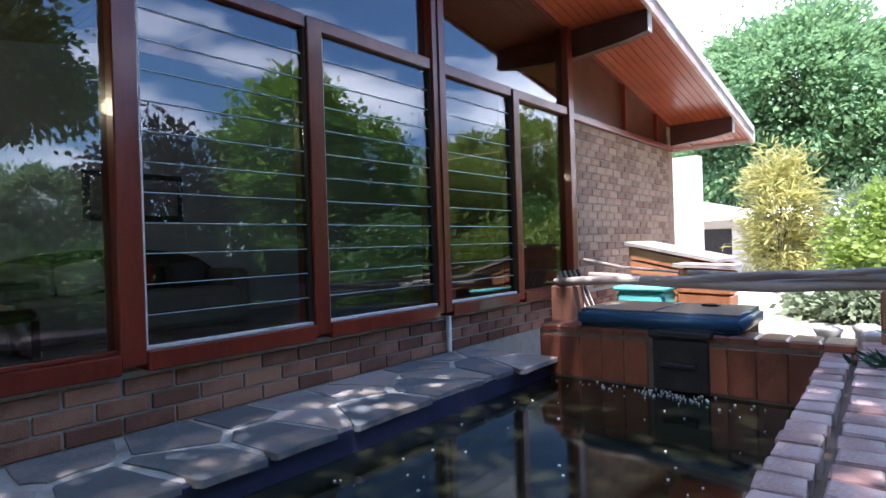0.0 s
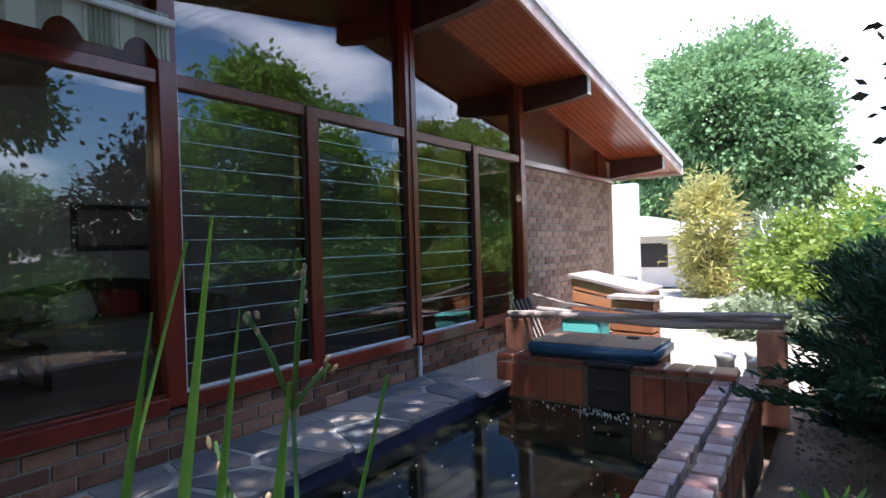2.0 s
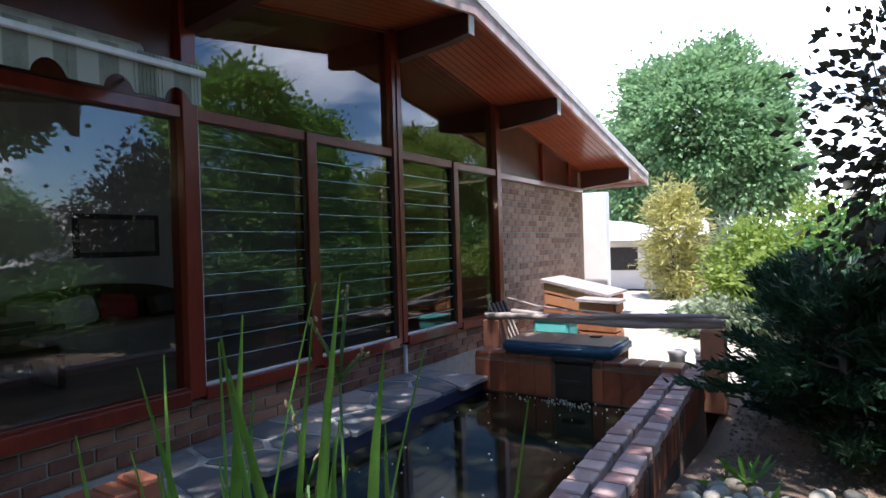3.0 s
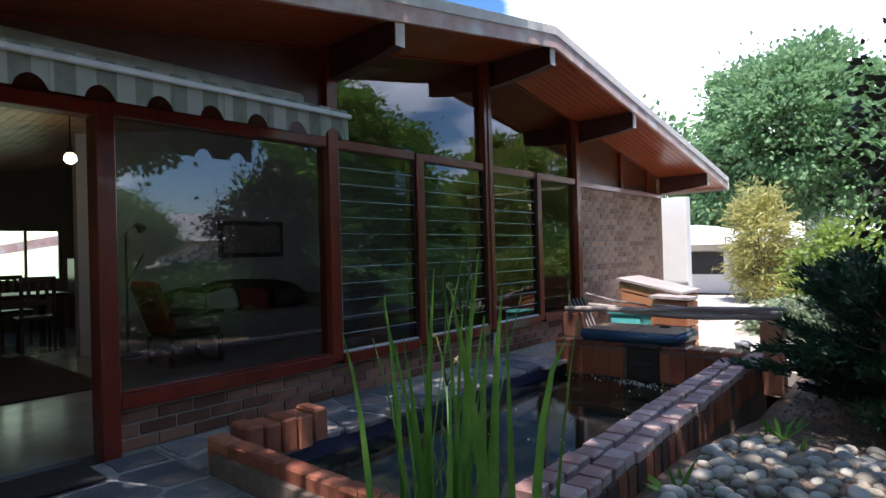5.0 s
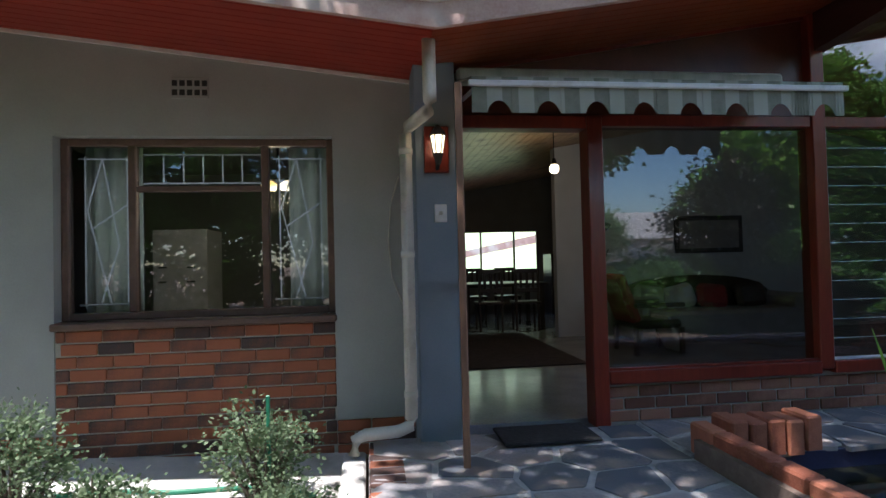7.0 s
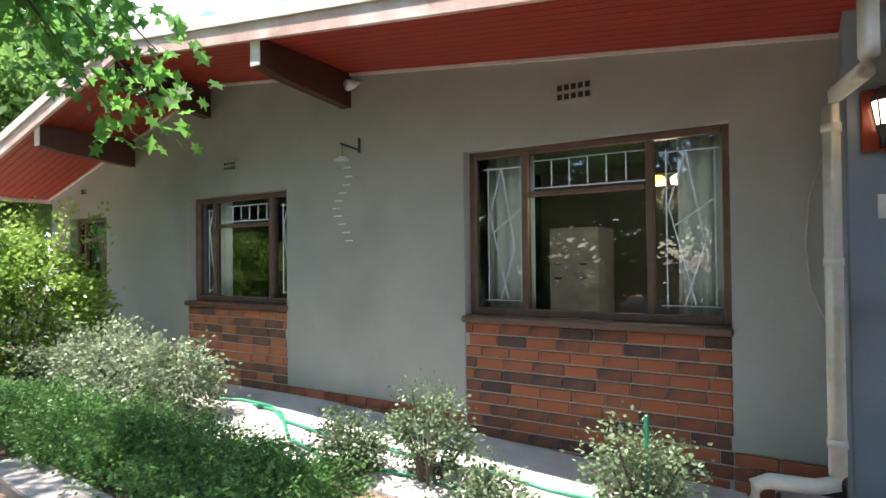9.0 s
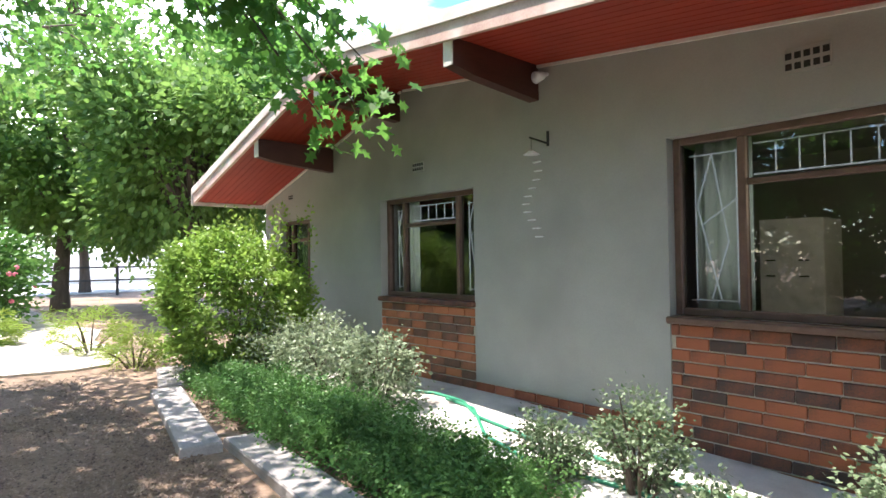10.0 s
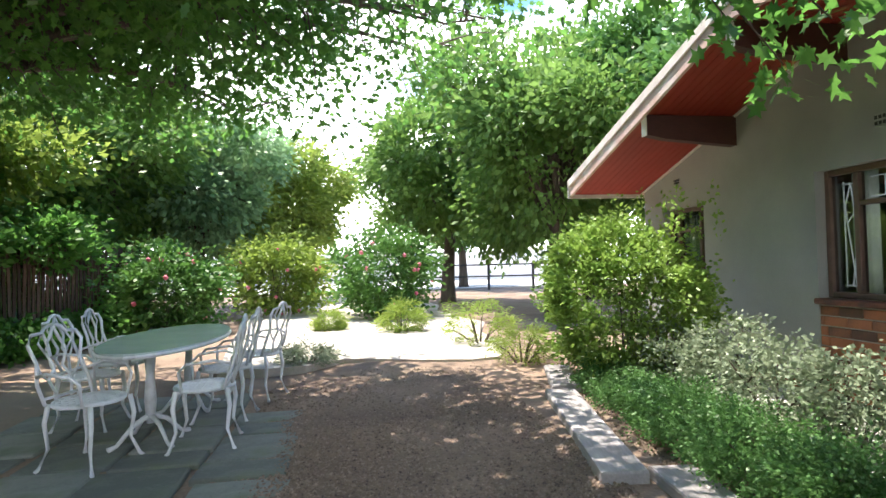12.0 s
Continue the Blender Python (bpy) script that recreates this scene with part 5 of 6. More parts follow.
for i, (x, y, h) in enumerate(((-3.35, -0.75, 0.62), (-2.15, -0.65, 0.6), (-2.75, -1.2, 0.4), (-3.8, -0.9, 0.45), (-1.95, -1.3, 0.35))):
    root = shrub("rosemary_bush", "upright loose rosemary bush near the wall", (x, y, -0.18), (0.24, 0.22, h * 0.55), ROSEMARY, 46, 70, 0.05, 0.027, 60 + i, shape=RHOMB, shell=0.2, group="rosemary bushes", stems=24)
stake = box("plant_stake", -2.14, -2.12, -0.66, -0.64, -0.2, 0.45, HOSE, None, 0.003)
tagged(stake, "thin blue green plant stake in the rosemary", "stake")
for i, (x, y, rx, h, m, s) in enumerate(((-11.0, -1.9, 0.55, 0.36, LIME, 0.06), (-9.3, -1.75, 0.4, 0.25, LIME, 0.05), (-12.8, -2.9, 0.4, 0.28, LIME, 0.08), (-10.0, -4.3, 0.35, 0.12, SILVER, 0.06), (-13.5, -4.2, 0.3, 0.2, LIME, 0.07))):
    shrub("border_plant", "pale sunlit border plant", (x, y, -0.03), (rx, rx, h), m, 70, 40, 0.06, s, 80 + i, shape=BLADE, group="border plants")
for i, (x, y, rx, ry, h) in enumerate(((-16.0, -3.0, 1.4, 1.1, 1.05), (-17.5, -5.6, 1.2, 1.2, 1.0), (-14.8, -7.4, 1.1, 1.0, 0.9))):
    rr = shrub("rose_bush", "large rose bush with scattered pink blooms", (x, y, -0.03), (rx, ry, h), OAK_FAR if i != 1 else LIME, 130, 70, 0.2, 0.11, 90 + i, group="rose bushes")
    rp = np.random.default_rng(i)
    bm = bmesh.new()
    for k in range(26):
        u = rp.normal(0, 1, 3)
        u /= np.linalg.norm(u)
        bmesh.ops.create_icosphere(bm, subdivisions=1, radius=0.05, matrix=pose(u[0] * rx, u[1] * ry, h * 0.9 + u[2] * h * 0.85))
    tagged(finish(bm, "blooms", PETAL, rr, True), kind="stuff")
# right garden
for i, (bx, by, rx, h) in enumerate(((3.95, -3.5, 0.88, 0.72), (4.95, -3.55, 0.85, 0.72), (3.9, -4.2, 0.9, 0.66))):
    rng = np.random.default_rng(100 + i)
    root = empty("juniper", "dark spreading juniper with layered branches", "shrub", (bx, by, -0.24), "junipers")
    ps, ds = [], []
    bm = bmesh.new()
    for k in range(46):
        a = rng.uniform(0, 6.28)
        z = rng.uniform(0.12, 1.0) ** 0.8 * h * 1.75
        ln = rx * (1.15 - 0.55 * z / (h * 1.75)) * rng.uniform(0.7, 1.15)
        tip = np.array([math.cos(a) * ln, math.sin(a) * ln, z + rng.uniform(-0.05, 0.12)])
        st0 = np.array([0, 0, z * 0.75])
        tube(bm, [tuple(st0), tuple(tip)], [0.014, 0.003], 4, False)
        for t in np.linspace(0.25, 1.0, 26):
            c = st0 + (tip - st0) * t
            m = 12
            ps.append(c + rng.normal(0, 1, (m, 3)) * np.array([0.075, 0.075, 0.022]) * (1.25 - 0.6 * t))
            ds.append(np.tile((tip - st0) / np.linalg.norm(tip - st0) + np.array([0, 0, 0.25]), (m, 1)))
    tube(bm, [(0, 0, -0.05), (0, 0, h * 1.3)], [0.05, 0.02], 7)
    finish(bm, "branches", BARK, root, True)
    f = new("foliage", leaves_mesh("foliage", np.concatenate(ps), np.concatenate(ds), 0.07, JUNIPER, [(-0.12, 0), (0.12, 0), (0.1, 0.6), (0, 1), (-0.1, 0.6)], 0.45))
    f.parent = root
    tagged(f, kind="stuff")
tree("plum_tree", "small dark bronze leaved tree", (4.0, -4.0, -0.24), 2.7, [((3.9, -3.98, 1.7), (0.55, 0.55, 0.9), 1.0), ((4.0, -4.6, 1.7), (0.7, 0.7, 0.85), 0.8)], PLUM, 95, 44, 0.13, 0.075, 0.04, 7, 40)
shrub("yellow_broom", "tall yellow flowering broom bush", (14.0, -0.6, -0.2), (0.58, 0.58, 1.4), YELLOW, 150, 60, 0.16, 0.16, 120, shape=BLADE, stems=40)
shrub("broom_bush", "pale grey green broom bush", (14.6, -1.9, -0.2), (0.9, 0.9, 0.95), SILVER, 110, 50, 0.16, 0.14, 121, shape=BLADE, stems=30)
for i, (x, y, rx, h, m) in enumerate(((11.5, -2.7, 1.1, 0.85, LIME), (9.6, -3.4, 1.0, 0.75, LIME), (8.0, -4.2, 0.9, 0.9, HERB), (12.5, -4.5, 1.4, 1.1, OAK_FAR), (16.5, -4.0, 1.6, 1.3, LIME), (9.0, -2.2, 0.6, 0.16, SILVER))):
    shrub("garden_shrub", "bright green garden shrub", (x, y, -0.2), (rx, rx, h), m, 150, 60, 0.15, 0.1, 130 + i, group="garden shrubs")
tree("oak_tree", "large round green tree behind the neighbouring house", (24.5, -0.3, -0.2), 9.5, [((24.5, 0.5, 5.5), (3.0, 3.0, 3.1), 1.0), ((24.0, 2.4, 3.8), (2.0, 2.0, 1.9), 0.35), ((24.0, -1.6, 3.8), (1.6, 1.6, 1.9), 0.25)], OAK_FAR_HAZE, 330, 170, 0.34, 0.20, 0.35, 21, 40)
tree("oak_tree", "green tree behind the house", (26, 7.0, -0.2), 8, [((26, 7, 4.3), (3.2, 3.2, 2.8), 1.0)], OAK_FAR_HAZE, 120, 100, 0.55, 0.3, 0.3, 23)

# trees across the garden, mirrored in the windows
for i, (x, y, h, blobs, m) in enumerate((
        (-3.2, -12.6, 6.6, [((-3.2, -12.6, 5.4), (3.2, 2.4, 3.2), 1.2)], OAK_FAR),
        (-8.6, -13.4, 8.5, [((-8.6, -13.4, 5.2), (3.4, 2.4, 3.4), 1.2)], OAK_FAR),
        (2.6, -13.6, 9.0, [((2.4, -13.4, 6.4), (3.3, 2.4, 2.6), 1.0), ((4.6, -13.2, 4.7), (1.5, 1.4, 1.0), 0.3), ((0.6, -13.2, 3.2), (2.2, 1.6, 1.6), 0.4)], OAK_FAR),
        (13.2, -13.6, 7.2, [((12.7, -13.4, 5.4), (2.2, 2.0, 2.1), 0.75), ((15.9, -13.6, 4.9), (2.1, 1.8, 1.9), 0.6), ((10.9, -13.0, 3.0), (1.8, 1.6, 1.4), 0.45), ((14.2, -12.8, 2.4), (2.9, 1.6, 1.4), 0.6), ((17.3, -13.2, 2.8), (1.4, 1.4, 1.2), 0.3)], OAK_MIRROR),
        (24.0, -14.5, 7.6, [((22.4, -14.2, 4.0), (1.8, 1.8, 1.9), 0.5), ((25.6, -14.6, 5.4), (2.4, 2.2, 2.2), 0.8), ((23.5, -13.6, 2.2), (2.6, 1.6, 1.4), 0.5)], LIME),
        (30.5, -15.0, 9.0, [((30.5, -15.0, 5.6), (3.2, 2.6, 3.0), 1.0), ((29.5, -14.2, 2.6), (2.6, 1.8, 1.6), 0.5)], LIME),
        (9.0, -27.0, 4.6, [((9.0, -27.0, 2.9), (3.4, 2.0, 1.7), 1.0), ((4.5, -27.5, 3.3), (2.6, 2.0, 1.9), 0.7)], OAK_FAR_HAZE))):
    tree("garden_tree", "broad green garden tree across the lawn", (x, y, -0.2), h, blobs, m, 130, 150, 0.36, 0.2, 0.24, 200 + i)
for i in range(14):
    x = -17 + i * 3.4
    shrub("far_hedge", "dense dark hedge across the garden", (x, -10.5 - 0.5 * math.sin(i * 2.0), -0.2), (1.9, 0.9, (1.7 if x < 3 else 0.85) + 0.2 * math.sin(i * 1.7)), OAK_FAR, 90, 60, 0.25, 0.18, 220 + i, group="hedges")
# Shrub row out of view, added to hide sunlit ground from the glass.
for i in range(8):
    shrub("garden_shrub", "unseen green shrub added to darken the window reflections", (2.6 + i * 1.75, -6.4 - 0.4 * math.sin(i * 2.3), -0.2), (1.1, 0.75, 0.52 + 0.1 * math.sin(i * 1.9)), HERB if i % 3 == 1 else OAK_FAR, 80, 60, 0.16, 0.12, 240 + i, group="dark garden shrubs")

# big tree over the gravel
rng = np.random.default_rng(300)
root = empty("shade_tree", "large spreading oak over the garden table", "tree", (-7.6, -8.6, -0.1))
base = np.array([-7.6, -8.6, -0.1])
bm = bmesh.new()
tube(bm, [(0, 0, -0.1), (0.05, 0.05, 1.0), (0.0, 0.2, 2.2), (0.1, 0.3, 3.4)], [0.42, 0.34, 0.30, 0.24], 12)
finish(bm, "trunk", BARK, root, True)
LIMB_TIPS = [(-5.4, -3.0, 3.6), (-6.8, -4.2, 4.2), (-4.6, -4.6, 3.8), (-8.6, -4.4, 4.1), (-10.4, -4.6, 4.0), (-8.2, -5.0, 3.7), (-6.6, -5.4, 4.4), (-11.2, -6.6, 3.9), (-9.6, -8.0, 4.2), (-5.2, -6.8, 4.2), (-4.2, -8.6, 4.6), (-7.4, -10.8, 4.6), (-12.2, -9.0, 4.2), (-6.0, -4.0, 5.2), (-9.0, -5.6, 5.4), (-3.0, -5.8, 4.4), (-11.0, -5.4, 3.4), (-9.2, -5.4, 4.3), (-8.4, -6.2, 4.0), (-7.4, -4.0, 4.5), (-9.8, -3.9, 4.3), (-6.0, -3.8, 4.7), (-7.6, -2.7, 3.7), (-8.9, -2.5, 3.9), (-6.6, -2.7, 4.0), (-10.2, -2.9, 4.1), (-7.3, -3.4, 4.1)]
ps, ds = [], []
bm = bmesh.new()
for q in LIMB_TIPS:
    q = np.array(q) - base
    s = np.array([0.02, 0.22, rng.uniform(2.2, 3.3)])
    pts, prev = [], None
    for t in np.linspace(0, 1, 7):
        p = s + (q - s) * t + np.array([0.15 * math.sin(5 * t + q[0]), 0.15 * math.cos(4 * t + q[1]), 0.55 * math.sin(math.pi * t)])
        pts.append(tuple(p))
    tube(bm, pts, [0.14, 0.11, 0.085, 0.065, 0.045, 0.03, 0.012], 6, False)
    for k in range(36):
        t = rng.uniform(0.35, 1.08)
        b0 = s + (q - s) * t + np.array([0, 0, 0.55 * math.sin(math.pi * min(t, 1))])
        c = b0 + rng.normal(0, 1, 3) * np.array([0.6, 0.55, 0.4])
        tube(bm, [tuple(b0), tuple((b0 + c) / 2 + np.array([0, 0, 0.08])), tuple(c)], [0.016, 0.01, 0.004], 4, False)
        m = 50
        pp = c + rng.normal(0, 1, (m, 3)) * np.array([0.26, 0.26, 0.15])
        ps.append(pp)
        ds.append((pp - c) * 2 + np.array([0, 0, -0.35]))
finish(bm, "limbs", BARK, root, True)
f = new("foliage", leaves_mesh("foliage", np.concatenate(ps), np.concatenate(ds), 0.105, OAK, LOBED, 0.6))
f.parent = root
tagged(f, kind="stuff")
# hanging sprays in front of the eaves
sprays = [(-4.75, -1.55, 2.5), (-4.95, -1.5, 2.28), (-5.2, -1.55, 2.15), (-5.4, -1.7, 2.45), (-5.1, -1.9, 2.75), (-4.3, -2.1, 2.75), (-3.7, -2.2, 2.78), (-4.6, -2.0, 2.85), (-5.6, -1.9, 2.75), (-3.3, -2.6, 2.75), (-5.9, -2.1, 2.9)]
ps, ds = [], []
bm = bmesh.new()
for q in sprays:
    q = np.array(q) - base
    top = np.array([-5.4, -3.0, 3.6]) - base
    tube(bm, [tuple(top), tuple((top + q) / 2 + np.array([0, 0, 0.2])), tuple(q)], [0.018, 0.012, 0.004], 5, False)
    for t in np.linspace(0.45, 1.05, 9):
        c = top + (q - top) * t
        c[2] += 0.2 * math.sin(math.pi * min(t, 1))
        pp = c + rng.normal(0, 1, (13, 3)) * np.array([0.13, 0.13, 0.07])
        ps.append(pp)
        ds.append((pp - c) * 4 + np.array([0, 0.1, -0.4]))
finish(bm, "twigs", BARK, root, True)
f = new("foliage", leaves_mesh("foliage", np.concatenate(ps), np.concatenate(ds), 0.125, OAK, LOBED, 0.4))
f.parent = root
tagged(f, kind="stuff")
# tree whose crown shades the pond and the terrace
tree("shade_tree", "tall leafy tree shading the pond and terrace", (-1.6, -8.2, -0.2), 7.0, [((0.1, -2.9, 6.0), (3.4, 2.1, 0.8), 1.0), ((-1.4, -6.5, 5.6), (2.8, 2.0, 1.2), 0.4)], OAK, 140, 90, 0.3, 0.17, 0.26, 310, 26, LOBED)
# Extra crown above the view, added only to shade the table.
tree("shade_tree", "unseen leafy tree added to shade the garden table", (-11.5, -10.8, -0.1), 6.6, [((-8.9, -5.9, 5.9), (3.0, 2.3, 0.7), 1.0), ((-11.2, -9.2, 5.4), (2.2, 1.8, 1.0), 0.4)], OAK, 95, 80, 0.3, 0.17, 0.24, 311, 22, RHOMB)
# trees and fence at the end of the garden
for i, (x, y, h, r, m) in enumerate(((-15.5, 0.9, 6.5, 2.6, OAK_PAINTED_LIT), (-19.5, 3.5, 7.5, 3.2, OAK_PAINTED_LIT), (-13.5, 3.6, 6.8, 2.6, OAK_FAR), (-20.0, -0.9, 7.2, 2.5, OAK_PAINTED_LIT), (-18.0, -10.5, 6.5, 3.0, OAK_PAINTED_LIT), (-24, -6.5, 5.4, 2.4, LIME), (-20.5, -8.2, 6.0, 2.2, OAK_FAR_HAZE), (-30, 1.5, 7, 3.4, OAK_FAR), (-14.0, -12.5, 6.0, 2.8, LIME))):
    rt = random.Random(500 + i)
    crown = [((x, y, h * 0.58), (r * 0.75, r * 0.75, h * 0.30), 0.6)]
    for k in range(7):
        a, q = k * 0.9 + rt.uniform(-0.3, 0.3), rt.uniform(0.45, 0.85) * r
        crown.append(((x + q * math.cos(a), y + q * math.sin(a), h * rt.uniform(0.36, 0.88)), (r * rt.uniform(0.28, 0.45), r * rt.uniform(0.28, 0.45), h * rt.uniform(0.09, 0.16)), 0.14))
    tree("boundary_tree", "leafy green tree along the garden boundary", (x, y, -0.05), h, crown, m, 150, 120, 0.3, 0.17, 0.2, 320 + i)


def reed_fence():
    root = tagged(new("reed_fence"), "dark brown upright lath fence under climbing plants", "fence", kind="structure")
    a, b = Vector((-8.2, -10.6, 0)), Vector((-15.6, -8.0, 0))
    n = 90
    me = piece_mesh("lath", 0.06, 0.02, 1.75, FENCE, 0.004)
    ang = math.degrees(math.atan2(b.y - a.y, b.x - a.x))
    for i in range(n):
        p = a.lerp(b, i / n)
        ob = new("lath", me)
        ob.parent = root
        ob.matrix_basis = pose(p.x, p.y, 0.8 + random.uniform(-0.04, 0.04), random.uniform(-1, 1), random.uniform(-1.5, 1.5), ang)
    for z in (0.35, 1.3):
        bm = bmesh.new()
        tube(bm, [(a.x, a.y - 0.05, z), (b.x, b.y - 0.05, z)], 0.03, 6)
        finish(bm, "rail", FENCE, root)
    return root


reed_fence()
for i, (x, y) in enumerate(((-8.6, -9.9), (-10.2, -9.4), (-12, -8.7), (-13.6, -8.2))):
    shrub("fence_plant", "leafy ground plant along the fence", (x, y, -0.06), (0.9, 0.45, 0.28), OAK, 60, 40, 0.12, 0.1, 350 + i, group="fence plants")
for i, (x, y) in enumerate(((-9.5, -10.2), (-11.5, -9.5), (-13.4, -8.9))):
    shrub("climber", "leafy climber over the fence top", (x, y, 1.2), (1.2, 0.5, 0.5), OAK, 80, 50, 0.16, 0.12, 360 + i, group="climbers")
pf = tagged(new("boundary_fence"), "low rail fence before the sunlit road", "fence", kind="structure")
for z in (0.55, 1.05):
    box("rail", -27.04, -26.96, -14, 8, z, z + 0.06, BLACK, pf, 0.01)
for i in range(12):
    box("post", -27.05, -26.95, -14 + i * 2, -13.9 + i * 2, -0.1, 1.15, BLACK, pf, 0.01)
tagged(box("road", -40, -29, -60, 60, -0.01, 0.02, CONCRETE, None, 0), "pale sunlit road beyond the fence", "road", kind="structure")
tagged(box("wall_far", -41.5, -41.2, -40, 40, 0, 2.0, WHITE_WALL, None, 0), "white boundary wall across the road", "wall", kind="structure")

# neighbouring buildings
ann = tagged(new("annexe"), "white washed garden wall beyond the brick wall", "wall", kind="structure")
box("wall", 11.0, 11.25, 0.12, 1.6, -0.3, 2.2, WHITE_WALL, ann)
nb = empty("neighbour_house", "low white neighbouring house with a pale roof", "house", (16.2, 1.6, -0.2))
box("wall", 0, 6, -1.6, 5, 0, 1.45, WHITE_WALL, nb, 0.01)
bm = bmesh.new()
vs = [bm.verts.new(p) for p in ((-0.7, -2.1, 1.4), (6.7, -2.1, 1.4), (6.7, 5.6, 1.4), (-0.7, 5.6, 1.4), (2, 0.5, 2.05), (4, 0.5, 2.05), (4, 3, 2.05), (2, 3, 2.05))]
for fidx in ((0, 1, 5, 4), (1, 2, 6, 5), (2, 3, 7, 6), (3, 0, 4, 7), (4, 5, 6, 7), (0, 3, 2, 1)):
    bm.faces.new([vs[i] for i in fidx])
finish(bm, "roof", ROOF_FAR, nb)
box("window", -0.02, 0.0, -0.8, 0.4, 0.55, 1.2, BLACK, nb, 0)
nh = empty("gabled_house", "white gabled house across the garden", "house", (17.0, -33, -0.2))
box("wall", -4, 4, -3, 3, 0, 2.6, WHITE_WALL, nh, 0.01)
bm = bmesh.new()
vs = [bm.verts.new(p) for p in ((-4.4, -3.4, 2.5), (4.4, -3.4, 2.5), (4.4, 3.4, 2.5), (-4.4, 3.4, 2.5), (-4.4, 0, 4.4), (4.4, 0, 4.4))]
for fidx in ((0, 1, 5, 4), (3, 4, 5, 2), (0, 4, 3), (1, 2, 5), (0, 3, 2, 1)):
    bm.faces.new([vs[i] for i in fidx])
finish(bm, "roof", ROOF_FAR, nh)

# ---- paths, loose stones, hose ----
bm = bmesh.new()
dr = random.Random(77)
line = [(-9.7 + 0.25 * math.sin(k * 1.3), -1.9 - k * 0.5) for k in range(8)] + [(-14.0 - k * 1.6, -6.0 - 0.15 * math.sin(k)) for k in range(9)] + [(-26.8, -1.2)] + [(-25 + k * 1.6, -1.5 + 0.2 * math.sin(k * 2.0)) for k in range(10)]
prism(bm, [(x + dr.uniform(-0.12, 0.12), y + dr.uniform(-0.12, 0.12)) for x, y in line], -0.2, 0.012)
tagged(finish(bm, "driveway", PALE_SUNLIT_GRAVEL), "pale gravel drive, also painted sunlit", "road", kind="structure")
# Slab added over the ground; its pale colour carries the sun's glare.
bm = bmesh.new()
line = [(5.75 + 0.1 * math.sin(k * 1.7), -0.1 - k * 0.45) for k in range(7)] + [(7.0 + k * 1.5, -2.9 - 0.3 * k + 0.15 * math.sin(k * 2.2)) for k in range(8)] + [(19.0, -1.0), (15.9, -0.7), (15.4, 3.0), (9.4, 3.0), (9.35, -0.05)]
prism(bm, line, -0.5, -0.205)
tagged(finish(bm, "yard", PALE_SUNLIT_GRAVEL), "gravel yard behind the tub, painted sunlit pale", "ground", kind="structure")
def path_z(x):
    return 0.012 - 0.15 * min(1, max(0, (x + 5.2) / 3.4))


bm = bmesh.new()
for i in range(24):
    xa = -9.6 + i * 7.85 / 24
    vs = add_box(bm, xa, xa + 7.85 / 24, -1.02 + 0.03 * math.sin(i * 2.3), LW + 0.01, -0.3, 0.0)
    for v in vs:
        v.co.z += path_z(v.co.x)
bmesh.ops.remove_doubles(bm, verts=bm.verts, dist=0.0001)
tagged(finish(bm, "path", CONCRETE), "pale cement path along the wall", "path", kind="structure")
hs = empty("garden_hose", "green garden hose lying on the cement path", "hose")
bm = bmesh.new()
hp = [(-5.9, -0.35), (-5.6, -0.25), (-5.2, -0.28), (-4.8, -0.5), (-4.3, -0.55), (-3.9, -0.5), (-3.4, -0.55), (-3.0, -0.45), (-2.6, -0.5), (-2.2, -0.45), (-1.9, -0.6), (-2.1, -0.75), (-2.7, -0.8), (-3.4, -0.78), (-4.0, -0.9), (-4.5, -0.75), (-5.0, -0.35), (-5.5, -0.3)]
sm = []
for (x0, y0), (x1, y1) in zip(hp, hp[1:]):
    for k in range(4):
        t = k / 4
        sm.append((x0 + (x1 - x0) * t, y0 + (y1 - y0) * t + 0.01 * math.sin(9 * x0 + t), path_z(x0 + (x1 - x0) * t) + 0.014))
tube(bm, sm, 0.014, 8)
finish(bm, "hose", HOSE, hs, True)
for x, y, rz, ln in ((-4.62, -2.09, -5, 2.0), (-6.56, -2.11, -10.7, 2.05), (-8.2, -1.68, -15, 1.1)):
    s = new("sleeper", piece_mesh("sleeper", ln, 0.27, 0.12, SLEEPER, 0.012, 0.006))
    s.matrix_basis = pose(x, y, -0.02, 0, 0, rz)
    tagged(s, "grey weathered timber sleeper edging the bed", "sleeper", "bed edging sleepers")

pav = tagged(new("paving"), "mossy concrete pavers under the garden table", "paving", kind="structure")
r = random.Random(8)
pm = [piece_mesh("paver", 0.56, 0.56, 0.05, SLAB_MAT, 0.01), piece_mesh("paver", 0.56, 0.30, 0.05, SLAB_MAT, 0.01)]
y = -4.42
for j in range(4):
    x = -5.9 - 0.05 * j
    for i in range(5):
        k = r.random() < 0.3
        w = 0.30 if k else 0.56
        ob = new("paver", pm[1 if k else 0])
        ob.parent = pav
        ob.matrix_basis = pose(x - w / 2, y - j * 0.6 + r.uniform(-0.03, 0.03), GZ - 0.018 + r.uniform(-0.005, 0.005), 0, 0, 90 + r.uniform(-2, 2))
        x -= w + 0.04


